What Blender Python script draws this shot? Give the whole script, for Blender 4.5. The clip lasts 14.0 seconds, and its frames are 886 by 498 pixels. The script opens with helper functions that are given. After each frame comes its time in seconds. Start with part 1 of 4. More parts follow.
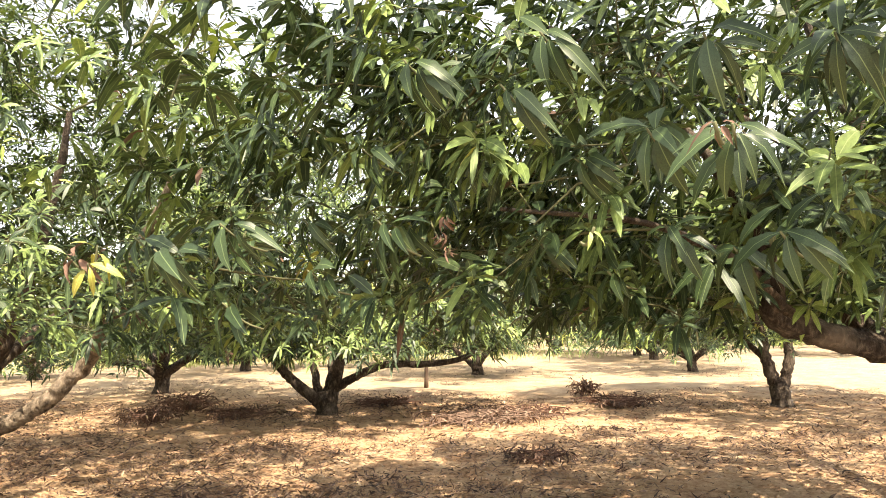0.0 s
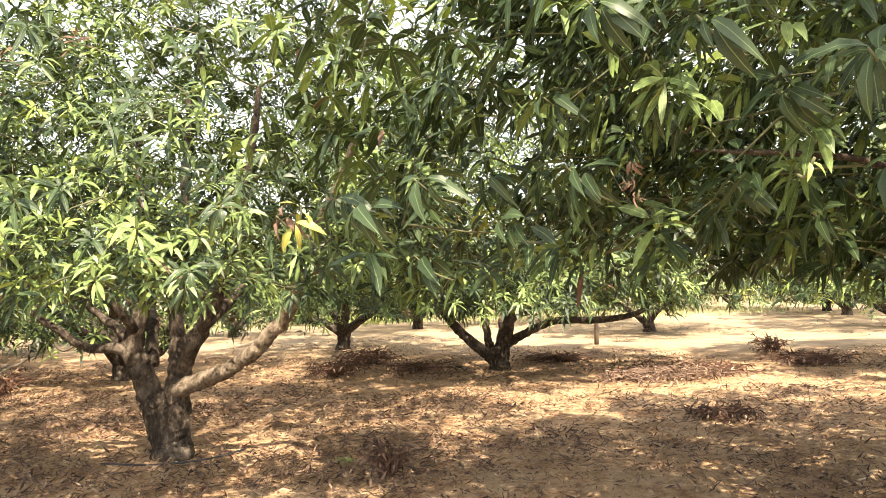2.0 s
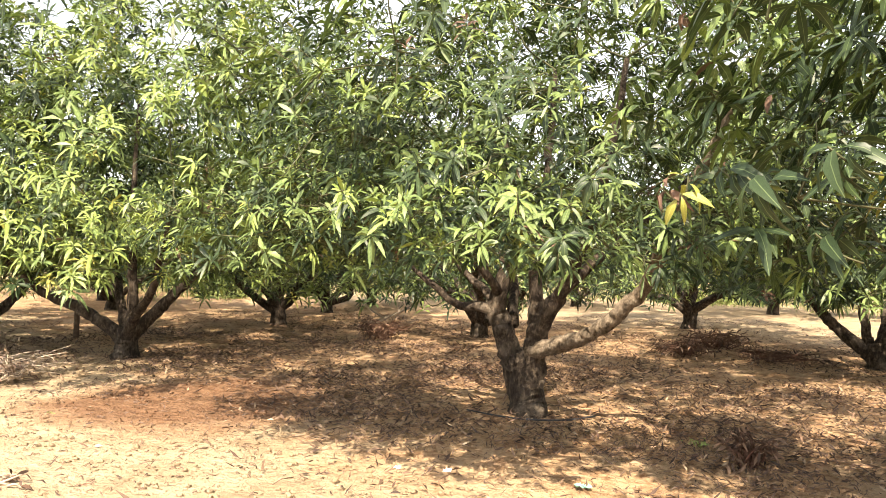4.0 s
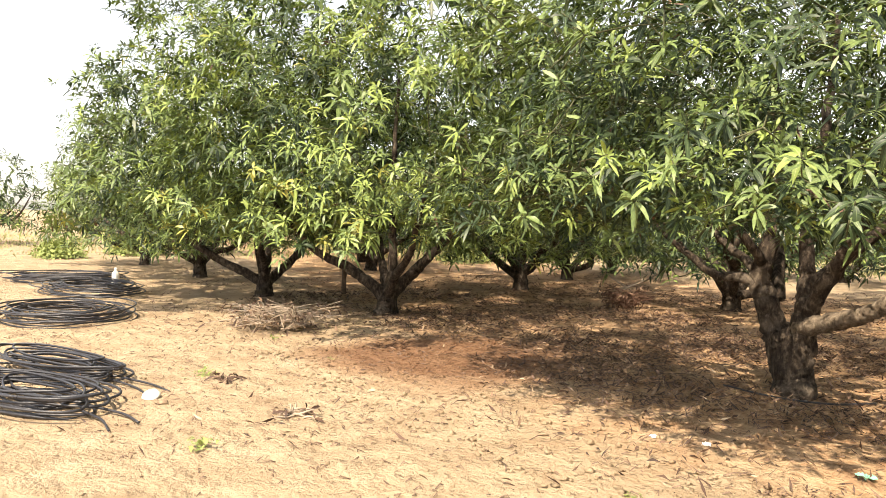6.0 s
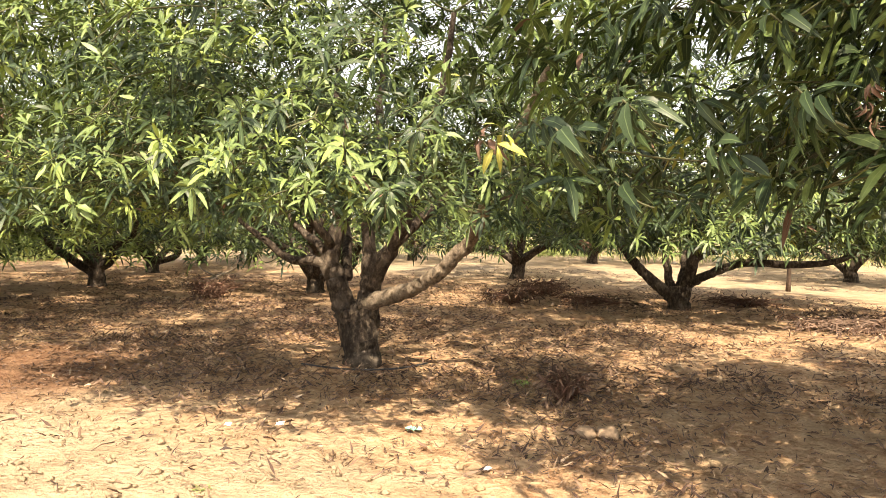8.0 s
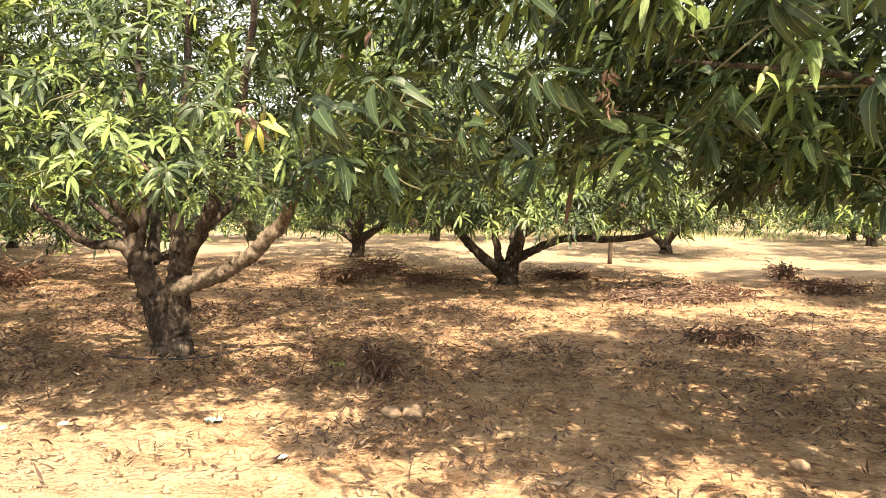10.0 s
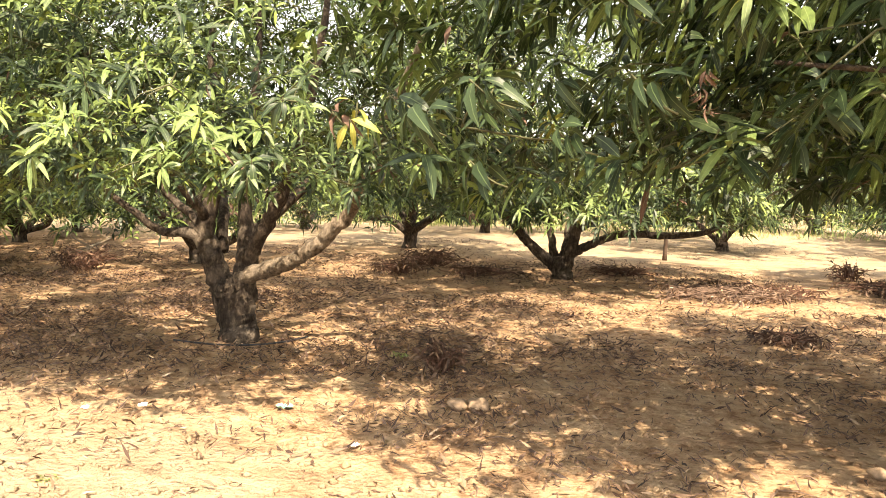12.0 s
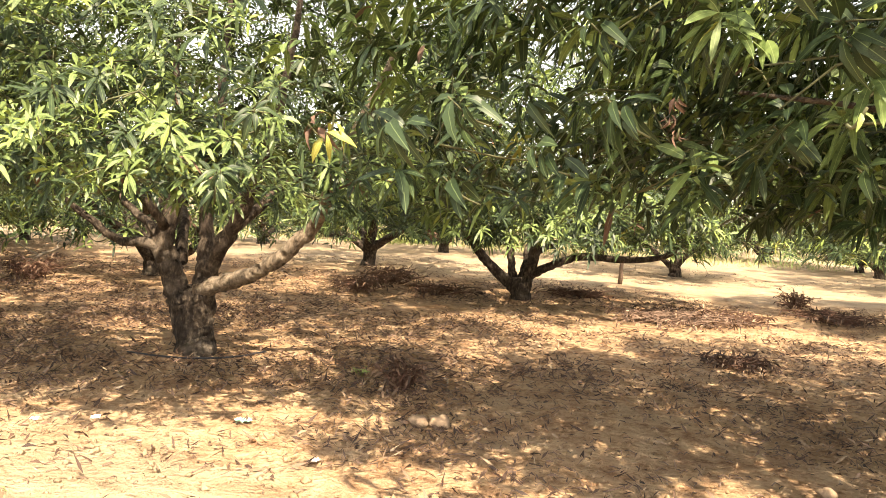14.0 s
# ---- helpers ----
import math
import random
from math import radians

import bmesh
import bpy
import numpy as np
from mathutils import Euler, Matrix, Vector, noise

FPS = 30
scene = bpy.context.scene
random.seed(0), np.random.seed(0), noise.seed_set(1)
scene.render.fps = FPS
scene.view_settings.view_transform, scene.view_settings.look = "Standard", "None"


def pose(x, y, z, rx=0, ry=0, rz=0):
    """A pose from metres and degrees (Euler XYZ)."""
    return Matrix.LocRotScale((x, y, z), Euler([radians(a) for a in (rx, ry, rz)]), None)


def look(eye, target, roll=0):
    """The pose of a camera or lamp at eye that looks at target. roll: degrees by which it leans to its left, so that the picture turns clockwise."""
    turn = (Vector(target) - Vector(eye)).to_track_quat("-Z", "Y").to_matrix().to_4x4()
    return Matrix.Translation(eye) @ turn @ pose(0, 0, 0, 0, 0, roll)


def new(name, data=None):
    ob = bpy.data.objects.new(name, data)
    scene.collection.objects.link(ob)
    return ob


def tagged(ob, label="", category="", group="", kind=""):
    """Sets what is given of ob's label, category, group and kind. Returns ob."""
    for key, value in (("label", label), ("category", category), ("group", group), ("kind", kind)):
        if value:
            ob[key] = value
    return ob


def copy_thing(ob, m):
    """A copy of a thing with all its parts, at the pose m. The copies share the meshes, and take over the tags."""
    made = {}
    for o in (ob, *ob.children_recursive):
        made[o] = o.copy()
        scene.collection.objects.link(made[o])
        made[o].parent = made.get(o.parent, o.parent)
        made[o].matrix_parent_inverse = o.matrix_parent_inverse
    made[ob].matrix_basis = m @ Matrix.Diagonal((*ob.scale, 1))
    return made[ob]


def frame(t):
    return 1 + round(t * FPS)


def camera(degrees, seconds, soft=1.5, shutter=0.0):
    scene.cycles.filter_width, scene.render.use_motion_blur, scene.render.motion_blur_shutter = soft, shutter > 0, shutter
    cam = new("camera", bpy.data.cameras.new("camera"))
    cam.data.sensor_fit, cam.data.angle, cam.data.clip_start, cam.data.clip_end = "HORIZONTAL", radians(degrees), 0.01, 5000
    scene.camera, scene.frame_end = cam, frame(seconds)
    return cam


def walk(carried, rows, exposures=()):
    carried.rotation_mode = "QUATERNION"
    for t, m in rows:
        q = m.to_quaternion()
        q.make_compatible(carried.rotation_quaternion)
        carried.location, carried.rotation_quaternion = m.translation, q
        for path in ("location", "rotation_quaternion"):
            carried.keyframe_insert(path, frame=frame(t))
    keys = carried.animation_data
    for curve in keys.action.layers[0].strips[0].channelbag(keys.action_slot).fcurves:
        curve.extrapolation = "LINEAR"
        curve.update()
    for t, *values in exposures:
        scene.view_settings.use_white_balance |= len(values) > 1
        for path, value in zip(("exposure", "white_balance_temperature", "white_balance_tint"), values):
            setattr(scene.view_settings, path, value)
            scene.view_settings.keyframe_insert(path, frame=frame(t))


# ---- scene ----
cam = camera(62.5, 14.0, soft=0.6)
PATH = [
    (0, (-0.866, 0.521, 1.443), (-0.768, 2.509, 1.636), -1.2),
    (0.5, (-0.858, 0.520, 1.430), (-0.689, 2.508, 1.570), -1.3),
    (1, (-0.873, 0.526, 1.427), (-0.787, 2.520, 1.555), -2.4),
    (1.3, (-0.888, 0.517, 1.393), (-0.952, 2.512, 1.526), -1.8),
    (1.5, (-0.921, 0.509, 1.415), (-1.062, 2.502, 1.506), -3.0),
    (2, (-0.956, 0.502, 1.409), (-1.300, 2.470, 1.504), -2.2),
    (2.5, (-1.008, 0.477, 1.401), (-1.564, 2.396, 1.500), -1.1),
    (3, (-1.046, 0.455, 1.398), (-1.805, 2.303, 1.491), -0.7),
    (3.5, (-1.082, 0.450, 1.402), (-2.084, 2.181, 1.451), 0.3),
    (4, (-1.103, 0.449, 1.404), (-2.282, 2.064, 1.433), 1.2),
    (4.2, (-1.102, 0.457, 1.400), (-2.340, 2.027, 1.435), 1.3),
    (4.72, (-1.124, 0.428, 1.395), (-2.546, 1.844, 1.404), 1.9),
    (5.25, (-1.152, 0.362, 1.386), (-2.734, 1.610, 1.353), 2.1),
    (5.78, (-1.170, 0.307, 1.378), (-2.822, 1.466, 1.307), 1.9),
    (6.3, (-1.164, 0.313, 1.378), (-2.733, 1.550, 1.294), 1.4),
    (6.5, (-1.157, 0.328, 1.380), (-2.667, 1.637, 1.295), 1.0),
    (7, (-1.133, 0.381, 1.385), (-2.462, 1.873, 1.310), 0.5),
    (7.5, (-1.096, 0.397, 1.377), (-2.188, 2.069, 1.273), 0.4),
    (8, (-1.041, 0.453, 1.374), (-1.837, 2.286, 1.290), 0.6),
    (8.5, (-0.928, 0.499, 1.362), (-1.545, 2.401, 1.303), 0.7),
    (8.7, (-0.931, 0.516, 1.370), (-1.473, 2.440, 1.285), 0.8),
    (9.22, (-0.849, 0.564, 1.374), (-1.270, 2.530, 1.276), 0.7),
    (9.75, (-0.777, 0.609, 1.386), (-1.182, 2.575, 1.260), 0.4),
    (10.28, (-0.742, 0.635, 1.400), (-1.187, 2.583, 1.242), 0.1),
    (10.8, (-0.762, 0.631, 1.407), (-1.255, 2.561, 1.226), -0.0),
    (11, (-0.773, 0.627, 1.410), (-1.269, 2.556, 1.234), -0.1),
    (11.5, (-0.836, 0.600, 1.409), (-1.376, 2.515, 1.209), 0.1),
    (12, (-0.897, 0.561, 1.417), (-1.431, 2.481, 1.249), 1.2),
    (12.5, (-0.935, 0.532, 1.406), (-1.448, 2.459, 1.260), 1.3),
    (13, (-0.950, 0.526, 1.403), (-1.456, 2.455, 1.249), 3.4),
    (13.5, (-0.957, 0.521, 1.390), (-1.439, 2.457, 1.248), 3.7),
    (14, (-0.945, 0.519, 1.398), (-1.367, 2.471, 1.288), 3.0),
]
walk(cam, [(t, look(eye, target, roll)) for t, eye, target, roll in PATH],
     exposures=[(0, 2.03, 7200, 12), (1.5, 2.03, 7200, 12), (3, 1.97, 7200, 12), (4.2, 1.68, 7200, 12), (6.3, 1.3, 7200, 12), (7, 1.3, 7200, 12), (7.5, 1.4, 7450, 13), (8.5, 1.8, 7550, 13), (10.8, 1.88, 7650, 13), (14, 1.88, 7650, 13)])

# ---- world, sun, exposure ----
SUN_AZ, SUN_EL = radians(156), radians(56)      # azimuth clockwise from +y
SUN_DIR = Vector((math.sin(SUN_AZ) * math.cos(SUN_EL), math.cos(SUN_AZ) * math.cos(SUN_EL), math.sin(SUN_EL)))
world = bpy.data.worlds.new("sky")
scene.world = world
world.use_nodes = True
wn = world.node_tree.nodes
sky = wn.new("ShaderNodeTexSky")
sky.sky_type = "NISHITA"
sky.sun_disc = False
sky.sun_elevation, sky.sun_rotation = SUN_EL, SUN_AZ
sky.air_density, sky.dust_density, sky.ozone_density = 1.0, 1.2, 1.0
wn["Background"].inputs["Strength"].default_value = 0.15
haze = wn.new("ShaderNodeHueSaturation")
haze.inputs["Saturation"].default_value, haze.inputs["Value"].default_value = 0.42, 0.95
world.node_tree.links.new(sky.outputs["Color"], haze.inputs["Color"])
world.node_tree.links.new(haze.outputs["Color"], wn["Background"].inputs["Color"])
sun_data = bpy.data.lights.new("sun", "SUN")
sun_data.energy, sun_data.angle, sun_data.color = 4.1, radians(0.9), (1.0, 0.91, 0.76)
sun = new("sun", sun_data)
sun.matrix_world = look(SUN_DIR * 50, (0, 0, 0))


# ---- materials ----
def material(name):
    m = bpy.data.materials.new(name)
    m.use_nodes = True
    nt = m.node_tree
    return m, nt, nt.nodes["Principled BSDF"], nt.nodes["Material Output"]


def node(nt, kind, **values):
    n = nt.nodes.new(kind)
    for key, value in values.items():
        n.inputs[key].default_value = value
    return n


def noise_tex(nt, scale, detail=4.0, rough=0.6, coord="Object", stretch=None):
    tc = nt.nodes.new("ShaderNodeTexCoord")
    n = node(nt, "ShaderNodeTexNoise", Scale=scale, Detail=detail, Roughness=rough)
    if stretch:
        mp = node(nt, "ShaderNodeMapping", Scale=stretch)
        nt.links.new(tc.outputs[coord], mp.inputs["Vector"])
        nt.links.new(mp.outputs["Vector"], n.inputs["Vector"])
    else:
        nt.links.new(tc.outputs[coord], n.inputs["Vector"])
    return n


def ramp(nt, source, stops):
    r = nt.nodes.new("ShaderNodeValToRGB")
    while len(r.color_ramp.elements) < len(stops):
        r.color_ramp.elements.new(0.5)
    for e, (p, c) in zip(r.color_ramp.elements, stops):
        e.position, e.color = p, (*c, 1)
    nt.links.new(source, r.inputs["Fac"])
    return r


def blend(nt, fac, a, b, mode="MIX"):
    m = nt.nodes.new("ShaderNodeMix")
    m.data_type, m.blend_type = "RGBA", mode
    for source, k in ((fac, 0), (a, 6), (b, 7)):
        if isinstance(source, (int, float)):
            m.inputs[k].default_value = source
        elif isinstance(source, tuple):
            m.inputs[k].default_value = (*source, 1)
        else:
            nt.links.new(source, m.inputs[k])
    return m.outputs[2]


def bump(nt, bsdf, source, strength, distance):
    b = node(nt, "ShaderNodeBump", Strength=strength, Distance=distance)
    nt.links.new(source, b.inputs["Height"])
    nt.links.new(b.outputs["Normal"], bsdf.inputs["Normal"])
    return b


def leaf_material(name, dark, light, rib, rough=0.47, glow=0.10, rnd="island"):
    """A leaf blade: gloss on top, light let through, a paler midrib, and tone that varies leaf by leaf."""
    m, nt, bsdf, out = material(name)
    if rnd == "island":
        r = nt.nodes.new("ShaderNodeNewGeometry").outputs["Random Per Island"]
    else:
        r = nt.nodes.new("ShaderNodeObjectInfo").outputs["Random"]
    base = ramp(nt, r, [(0.0, dark), (0.6, tuple((a + b) / 2 for a, b in zip(dark, light))), (1.0, light)]).outputs["Color"]
    spots = noise_tex(nt, 45.0, 3.0)
    base = blend(nt, 0.35, base, ramp(nt, spots.outputs["Fac"], [(0.3, tuple(c * 0.55 for c in dark)), (0.7, tuple(min(1, c * 1.25) for c in light))]).outputs["Color"])
    uv = nt.nodes.new("ShaderNodeUVMap")
    sep = nt.nodes.new("ShaderNodeSeparateXYZ")
    nt.links.new(uv.outputs["UV"], sep.inputs["Vector"])
    d = nt.nodes.new("ShaderNodeMath")
    d.operation = "ABSOLUTE"
    nt.links.new(sep.outputs["X"], d.inputs[0])
    line = ramp(nt, d.outputs[0], [(0.02, (0.75, 0.75, 0.75)), (0.075, (0, 0, 0))])
    base = blend(nt, line.outputs["Color"], base, rib)
    nt.links.new(base, bsdf.inputs["Base Color"])
    bsdf.inputs["Roughness"].default_value = rough
    bsdf.inputs["Specular IOR Level"].default_value = 0.36
    tr = nt.nodes.new("ShaderNodeBsdfTranslucent")
    warm = blend(nt, 1.0, base, (1.3, 1.3, 0.6), "MULTIPLY")
    nt.links.new(warm, tr.inputs["Color"])
    mix = nt.nodes.new("ShaderNodeMixShader")
    mix.inputs["Fac"].default_value = glow
    nt.links.new(bsdf.outputs["BSDF"], mix.inputs[1])
    nt.links.new(tr.outputs["BSDF"], mix.inputs[2])
    nt.links.new(mix.outputs["Shader"], out.inputs["Surface"])
    return m


def leaf_set(rnd):
    return [
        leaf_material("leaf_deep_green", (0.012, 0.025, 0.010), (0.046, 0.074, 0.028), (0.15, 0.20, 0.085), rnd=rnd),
        leaf_material("leaf_mid_green", (0.049, 0.082, 0.025), (0.195, 0.268, 0.084), (0.27, 0.33, 0.14), rnd=rnd),
        leaf_material("leaf_fresh_green", (0.140, 0.200, 0.044), (0.285, 0.362, 0.096), (0.38, 0.42, 0.18), rnd=rnd),
        leaf_material("leaf_yellowing", (0.220, 0.245, 0.050), (0.370, 0.345, 0.080), (0.50, 0.48, 0.16), rnd=rnd),
        leaf_material("leaf_withered", (0.080, 0.047, 0.032), (0.175, 0.105, 0.072), (0.16, 0.09, 0.06), rough=0.85, glow=0.03, rnd=rnd),
    ]


LEAF = leaf_set("island")
LEAF_SINGLE = leaf_set("object")


def bark_material(name, dark, mid, light):
    m, nt, bsdf, _ = material(name)
    fine = noise_tex(nt, 26.0, 6.0, 0.7, stretch=(1, 1, 0.45))
    coarse = noise_tex(nt, 3.5, 4.0)
    c = ramp(nt, fine.outputs["Fac"], [(0.34, dark), (0.52, mid), (0.74, light)])
    pale = ramp(nt, coarse.outputs["Fac"], [(0.52, (0, 0, 0)), (0.72, (0.42, 0.42, 0.42))])
    nt.links.new(blend(nt, pale.outputs["Color"], c.outputs["Color"], (0.30, 0.245, 0.19), "SCREEN"), bsdf.inputs["Base Color"])
    bsdf.inputs["Roughness"].default_value = 0.9
    bsdf.inputs["Specular IOR Level"].default_value = 0.2
    bump(nt, bsdf, fine.outputs["Fac"], 1.0, 0.05)
    return m


def soil_material():
    m, nt, bsdf, _ = material("sandy_soil")
    mid = noise_tex(nt, 2.3, 6.0, 0.65)
    fine = noise_tex(nt, 34.0, 5.0, 0.7)
    clod = noise_tex(nt, 9.0, 5.0, 0.7)
    sand = ramp(nt, mid.outputs["Fac"], [(0.32, (0.355, 0.252, 0.158)), (0.5, (0.44, 0.33, 0.214)), (0.7, (0.50, 0.392, 0.265))]).outputs["Color"]
    # floor colour raised above the sand's, which lifts the ground in tree shade
    red = ramp(nt, clod.outputs["Fac"], [(0.3, (0.40, 0.228, 0.124)), (0.5, (0.57, 0.368, 0.212)), (0.72, (0.64, 0.455, 0.28))]).outputs["Color"]
    # the tilled floor between the tree rows is browner than the open sand
    tc = nt.nodes.new("ShaderNodeTexCoord")
    sep = nt.nodes.new("ShaderNodeSeparateXYZ")
    nt.links.new(tc.outputs["Object"], sep.inputs["Vector"])
    wide = noise_tex(nt, 0.55, 6.0, 0.7)
    wob = nt.nodes.new("ShaderNodeMath")
    wob.operation = "MULTIPLY_ADD"
    wob.inputs[1].default_value = 4.0
    nt.links.new(wide.outputs["Fac"], wob.inputs[0])
    nt.links.new(sep.outputs["Y"], wob.inputs[2])
    rows = nt.nodes.new("ShaderNodeMapRange")
    rows.inputs["From Min"].default_value, rows.inputs["From Max"].default_value = 4.7, 5.7
    slant = nt.nodes.new("ShaderNodeMath")
    slant.operation = "MULTIPLY_ADD"
    slant.inputs[1].default_value = 0.25
    nt.links.new(sep.outputs["X"], slant.inputs[0])
    nt.links.new(wob.outputs[0], slant.inputs[2])
    nt.links.new(slant.outputs[0], rows.inputs["Value"])
    field = nt.nodes.new("ShaderNodeMapRange")
    field.inputs["From Min"].default_value, field.inputs["From Max"].default_value = 18.5, 15.8
    drift = nt.nodes.new("ShaderNodeMath")
    drift.operation = "MULTIPLY_ADD"
    drift.inputs[1].default_value = 0.12
    nt.links.new(sep.outputs["X"], drift.inputs[0])
    nt.links.new(wob.outputs[0], drift.inputs[2])
    nt.links.new(drift.outputs[0], field.inputs["Value"])
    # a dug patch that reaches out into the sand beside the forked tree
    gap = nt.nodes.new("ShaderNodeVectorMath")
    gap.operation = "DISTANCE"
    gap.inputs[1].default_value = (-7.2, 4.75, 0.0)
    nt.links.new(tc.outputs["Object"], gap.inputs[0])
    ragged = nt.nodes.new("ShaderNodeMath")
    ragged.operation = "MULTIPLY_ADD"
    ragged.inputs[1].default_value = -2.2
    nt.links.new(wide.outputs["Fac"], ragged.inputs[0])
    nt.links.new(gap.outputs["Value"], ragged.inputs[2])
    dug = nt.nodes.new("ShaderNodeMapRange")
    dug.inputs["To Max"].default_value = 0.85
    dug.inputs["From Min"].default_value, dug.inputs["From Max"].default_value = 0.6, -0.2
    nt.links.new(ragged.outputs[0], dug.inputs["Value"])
    tilled = nt.nodes.new("ShaderNodeMath")
    tilled.operation = "MAXIMUM"
    nt.links.new(rows.outputs[0], tilled.inputs[0])
    nt.links.new(dug.outputs[0], tilled.inputs[1])
    both = nt.nodes.new("ShaderNodeMath")
    both.operation = "MULTIPLY"
    nt.links.new(tilled.outputs[0], both.inputs[0])
    nt.links.new(field.outputs[0], both.inputs[1])
    spots = ramp(nt, mid.outputs["Fac"], [(0.36, (1.0, 1.0, 1.0)), (0.68, (0.5, 0.5, 0.5))])
    mask = nt.nodes.new("ShaderNodeMath")
    mask.operation = "MULTIPLY"
    nt.links.new(both.outputs[0], mask.inputs[0])
    nt.links.new(spots.outputs["Color"], mask.inputs[1])
    c = blend(nt, mask.outputs[0], sand, red)
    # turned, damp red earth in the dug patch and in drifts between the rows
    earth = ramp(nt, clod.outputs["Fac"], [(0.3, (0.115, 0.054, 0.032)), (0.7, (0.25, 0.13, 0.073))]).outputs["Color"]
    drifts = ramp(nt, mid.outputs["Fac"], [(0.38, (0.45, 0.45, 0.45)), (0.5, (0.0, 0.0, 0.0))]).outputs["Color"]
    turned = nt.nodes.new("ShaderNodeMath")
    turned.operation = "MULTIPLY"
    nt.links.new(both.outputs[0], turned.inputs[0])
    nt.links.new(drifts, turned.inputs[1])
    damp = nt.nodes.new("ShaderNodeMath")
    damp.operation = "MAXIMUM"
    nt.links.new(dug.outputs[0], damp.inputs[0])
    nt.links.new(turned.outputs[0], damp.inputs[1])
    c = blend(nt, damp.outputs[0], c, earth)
    grain = ramp(nt, fine.outputs["Fac"], [(0.28, (0.55, 0.50, 0.47)), (0.42, (0.95, 0.95, 0.95)), (0.8, (1.0, 1.0, 1.0))]).outputs["Color"]
    c = blend(nt, 0.8, c, grain, "MULTIPLY")
    blot = noise_tex(nt, 15.0, 5.0, 0.75)
    dark = ramp(nt, blot.outputs["Fac"], [(0.38, (0.6, 0.52, 0.46)), (0.50, (1, 1, 1))]).outputs["Color"]
    c = blend(nt, mask.outputs[0], c, blend(nt, 1.0, c, dark, "MULTIPLY"))
    nt.links.new(c, bsdf.inputs["Base Color"])
    bsdf.inputs["Roughness"].default_value = 0.95
    bsdf.inputs["Specular IOR Level"].default_value = 0.15
    add = nt.nodes.new("ShaderNodeMath")
    add.operation = "MULTIPLY_ADD"
    add.inputs[1].default_value = 3.0
    nt.links.new(clod.outputs["Fac"], add.inputs[0])
    nt.links.new(fine.outputs["Fac"], add.inputs[2])
    tread = noise_tex(nt, 4.2, 3.0, 0.5)
    relief = nt.nodes.new("ShaderNodeMath")
    relief.operation = "MULTIPLY_ADD"
    relief.inputs[1].default_value = 4.5
    nt.links.new(tread.outputs["Fac"], relief.inputs[0])
    nt.links.new(add.outputs[0], relief.inputs[2])
    bump(nt, bsdf, relief.outputs[0], 0.9, 0.032)
    return m


def plain(name, color, rough=0.6, vary=0.25, scale=20.0, metal=0.0, spec=0.5):
    m, nt, bsdf, _ = material(name)
    n = noise_tex(nt, scale, 5.0)
    c = ramp(nt, n.outputs["Fac"], [(0.3, tuple(x * (1 - vary) for x in color)), (0.7, tuple(min(1.0, x * (1 + vary)) for x in color))])
    nt.links.new(c.outputs["Color"], bsdf.inputs["Base Color"])
    bsdf.inputs["Roughness"].default_value, bsdf.inputs["Metallic"].default_value = rough, metal
    bsdf.inputs["Specular IOR Level"].default_value = spec
    bump(nt, bsdf, n.outputs["Fac"], 0.3, 0.01)
    return m


def litter_material():
    m, nt, bsdf, _ = material("dead_leaf")
    r = nt.nodes.new("ShaderNodeNewGeometry").outputs["Random Per Island"]
    c = ramp(nt, r, [(0.0, (0.035, 0.018, 0.011)), (0.45, (0.095, 0.052, 0.034)), (0.82, (0.21, 0.128, 0.080)), (0.96, (0.36, 0.25, 0.16)), (1.0, (0.48, 0.37, 0.25))])
    nt.links.new(c.outputs["Color"], bsdf.inputs["Base Color"])
    bsdf.inputs["Roughness"].default_value = 0.75
    return m


BARK = bark_material("bark", (0.018, 0.013, 0.010), (0.056, 0.042, 0.032), (0.215, 0.168, 0.122))
# paler copy of the bark; sun on one limb is partly in its colour
PALE_BARK = bark_material("sun_lightened_bark", (0.06, 0.045, 0.033), (0.20, 0.155, 0.112), (0.40, 0.325, 0.24))
SOIL = soil_material()
LITTER = litter_material()
TWIG = plain("dry_twig", (0.20, 0.135, 0.10), 0.9, 0.5, 30, spec=0.2)
BLEACHED = plain("bleached_twig", (0.40, 0.32, 0.245), 0.9, 0.35, 30, spec=0.2)
BROWN_BRUSH = plain("brown_brush", (0.12, 0.065, 0.045), 0.9, 0.5, 30, spec=0.2)
PIPE = plain("black_polythene", (0.028, 0.028, 0.034), 0.42, 0.4, 40)
WHITE = plain("white_plastic", (0.80, 0.78, 0.72), 0.5, 0.1, 30)
GREEN_PLASTIC = plain("green_plastic", (0.22, 0.50, 0.36), 0.4, 0.2, 30)
STONE = plain("pale_stone", (0.27, 0.19, 0.125), 0.9, 0.35, 25, spec=0.2)
SHOOT = plain("grey_twig_bark", (0.095, 0.098, 0.052), 0.9, 0.45, 14, spec=0.2)
STAKE = plain("weathered_stake", (0.13, 0.09, 0.065), 0.9, 0.4, 25, spec=0.2)
GRASS = leaf_material("dry_grass", (0.27, 0.31, 0.12), (0.47, 0.47, 0.23), (0.4, 0.42, 0.2), rough=0.7)
WEED = leaf_material("weed_green", (0.16, 0.22, 0.06), (0.32, 0.36, 0.12), (0.35, 0.40, 0.15), rough=0.6)


# ---- mesh tools ----
def link(name, data, parent=None, label=""):
    ob = new(name, data)
    if parent is not None:
        ob.parent = parent
    return tagged(ob, label)


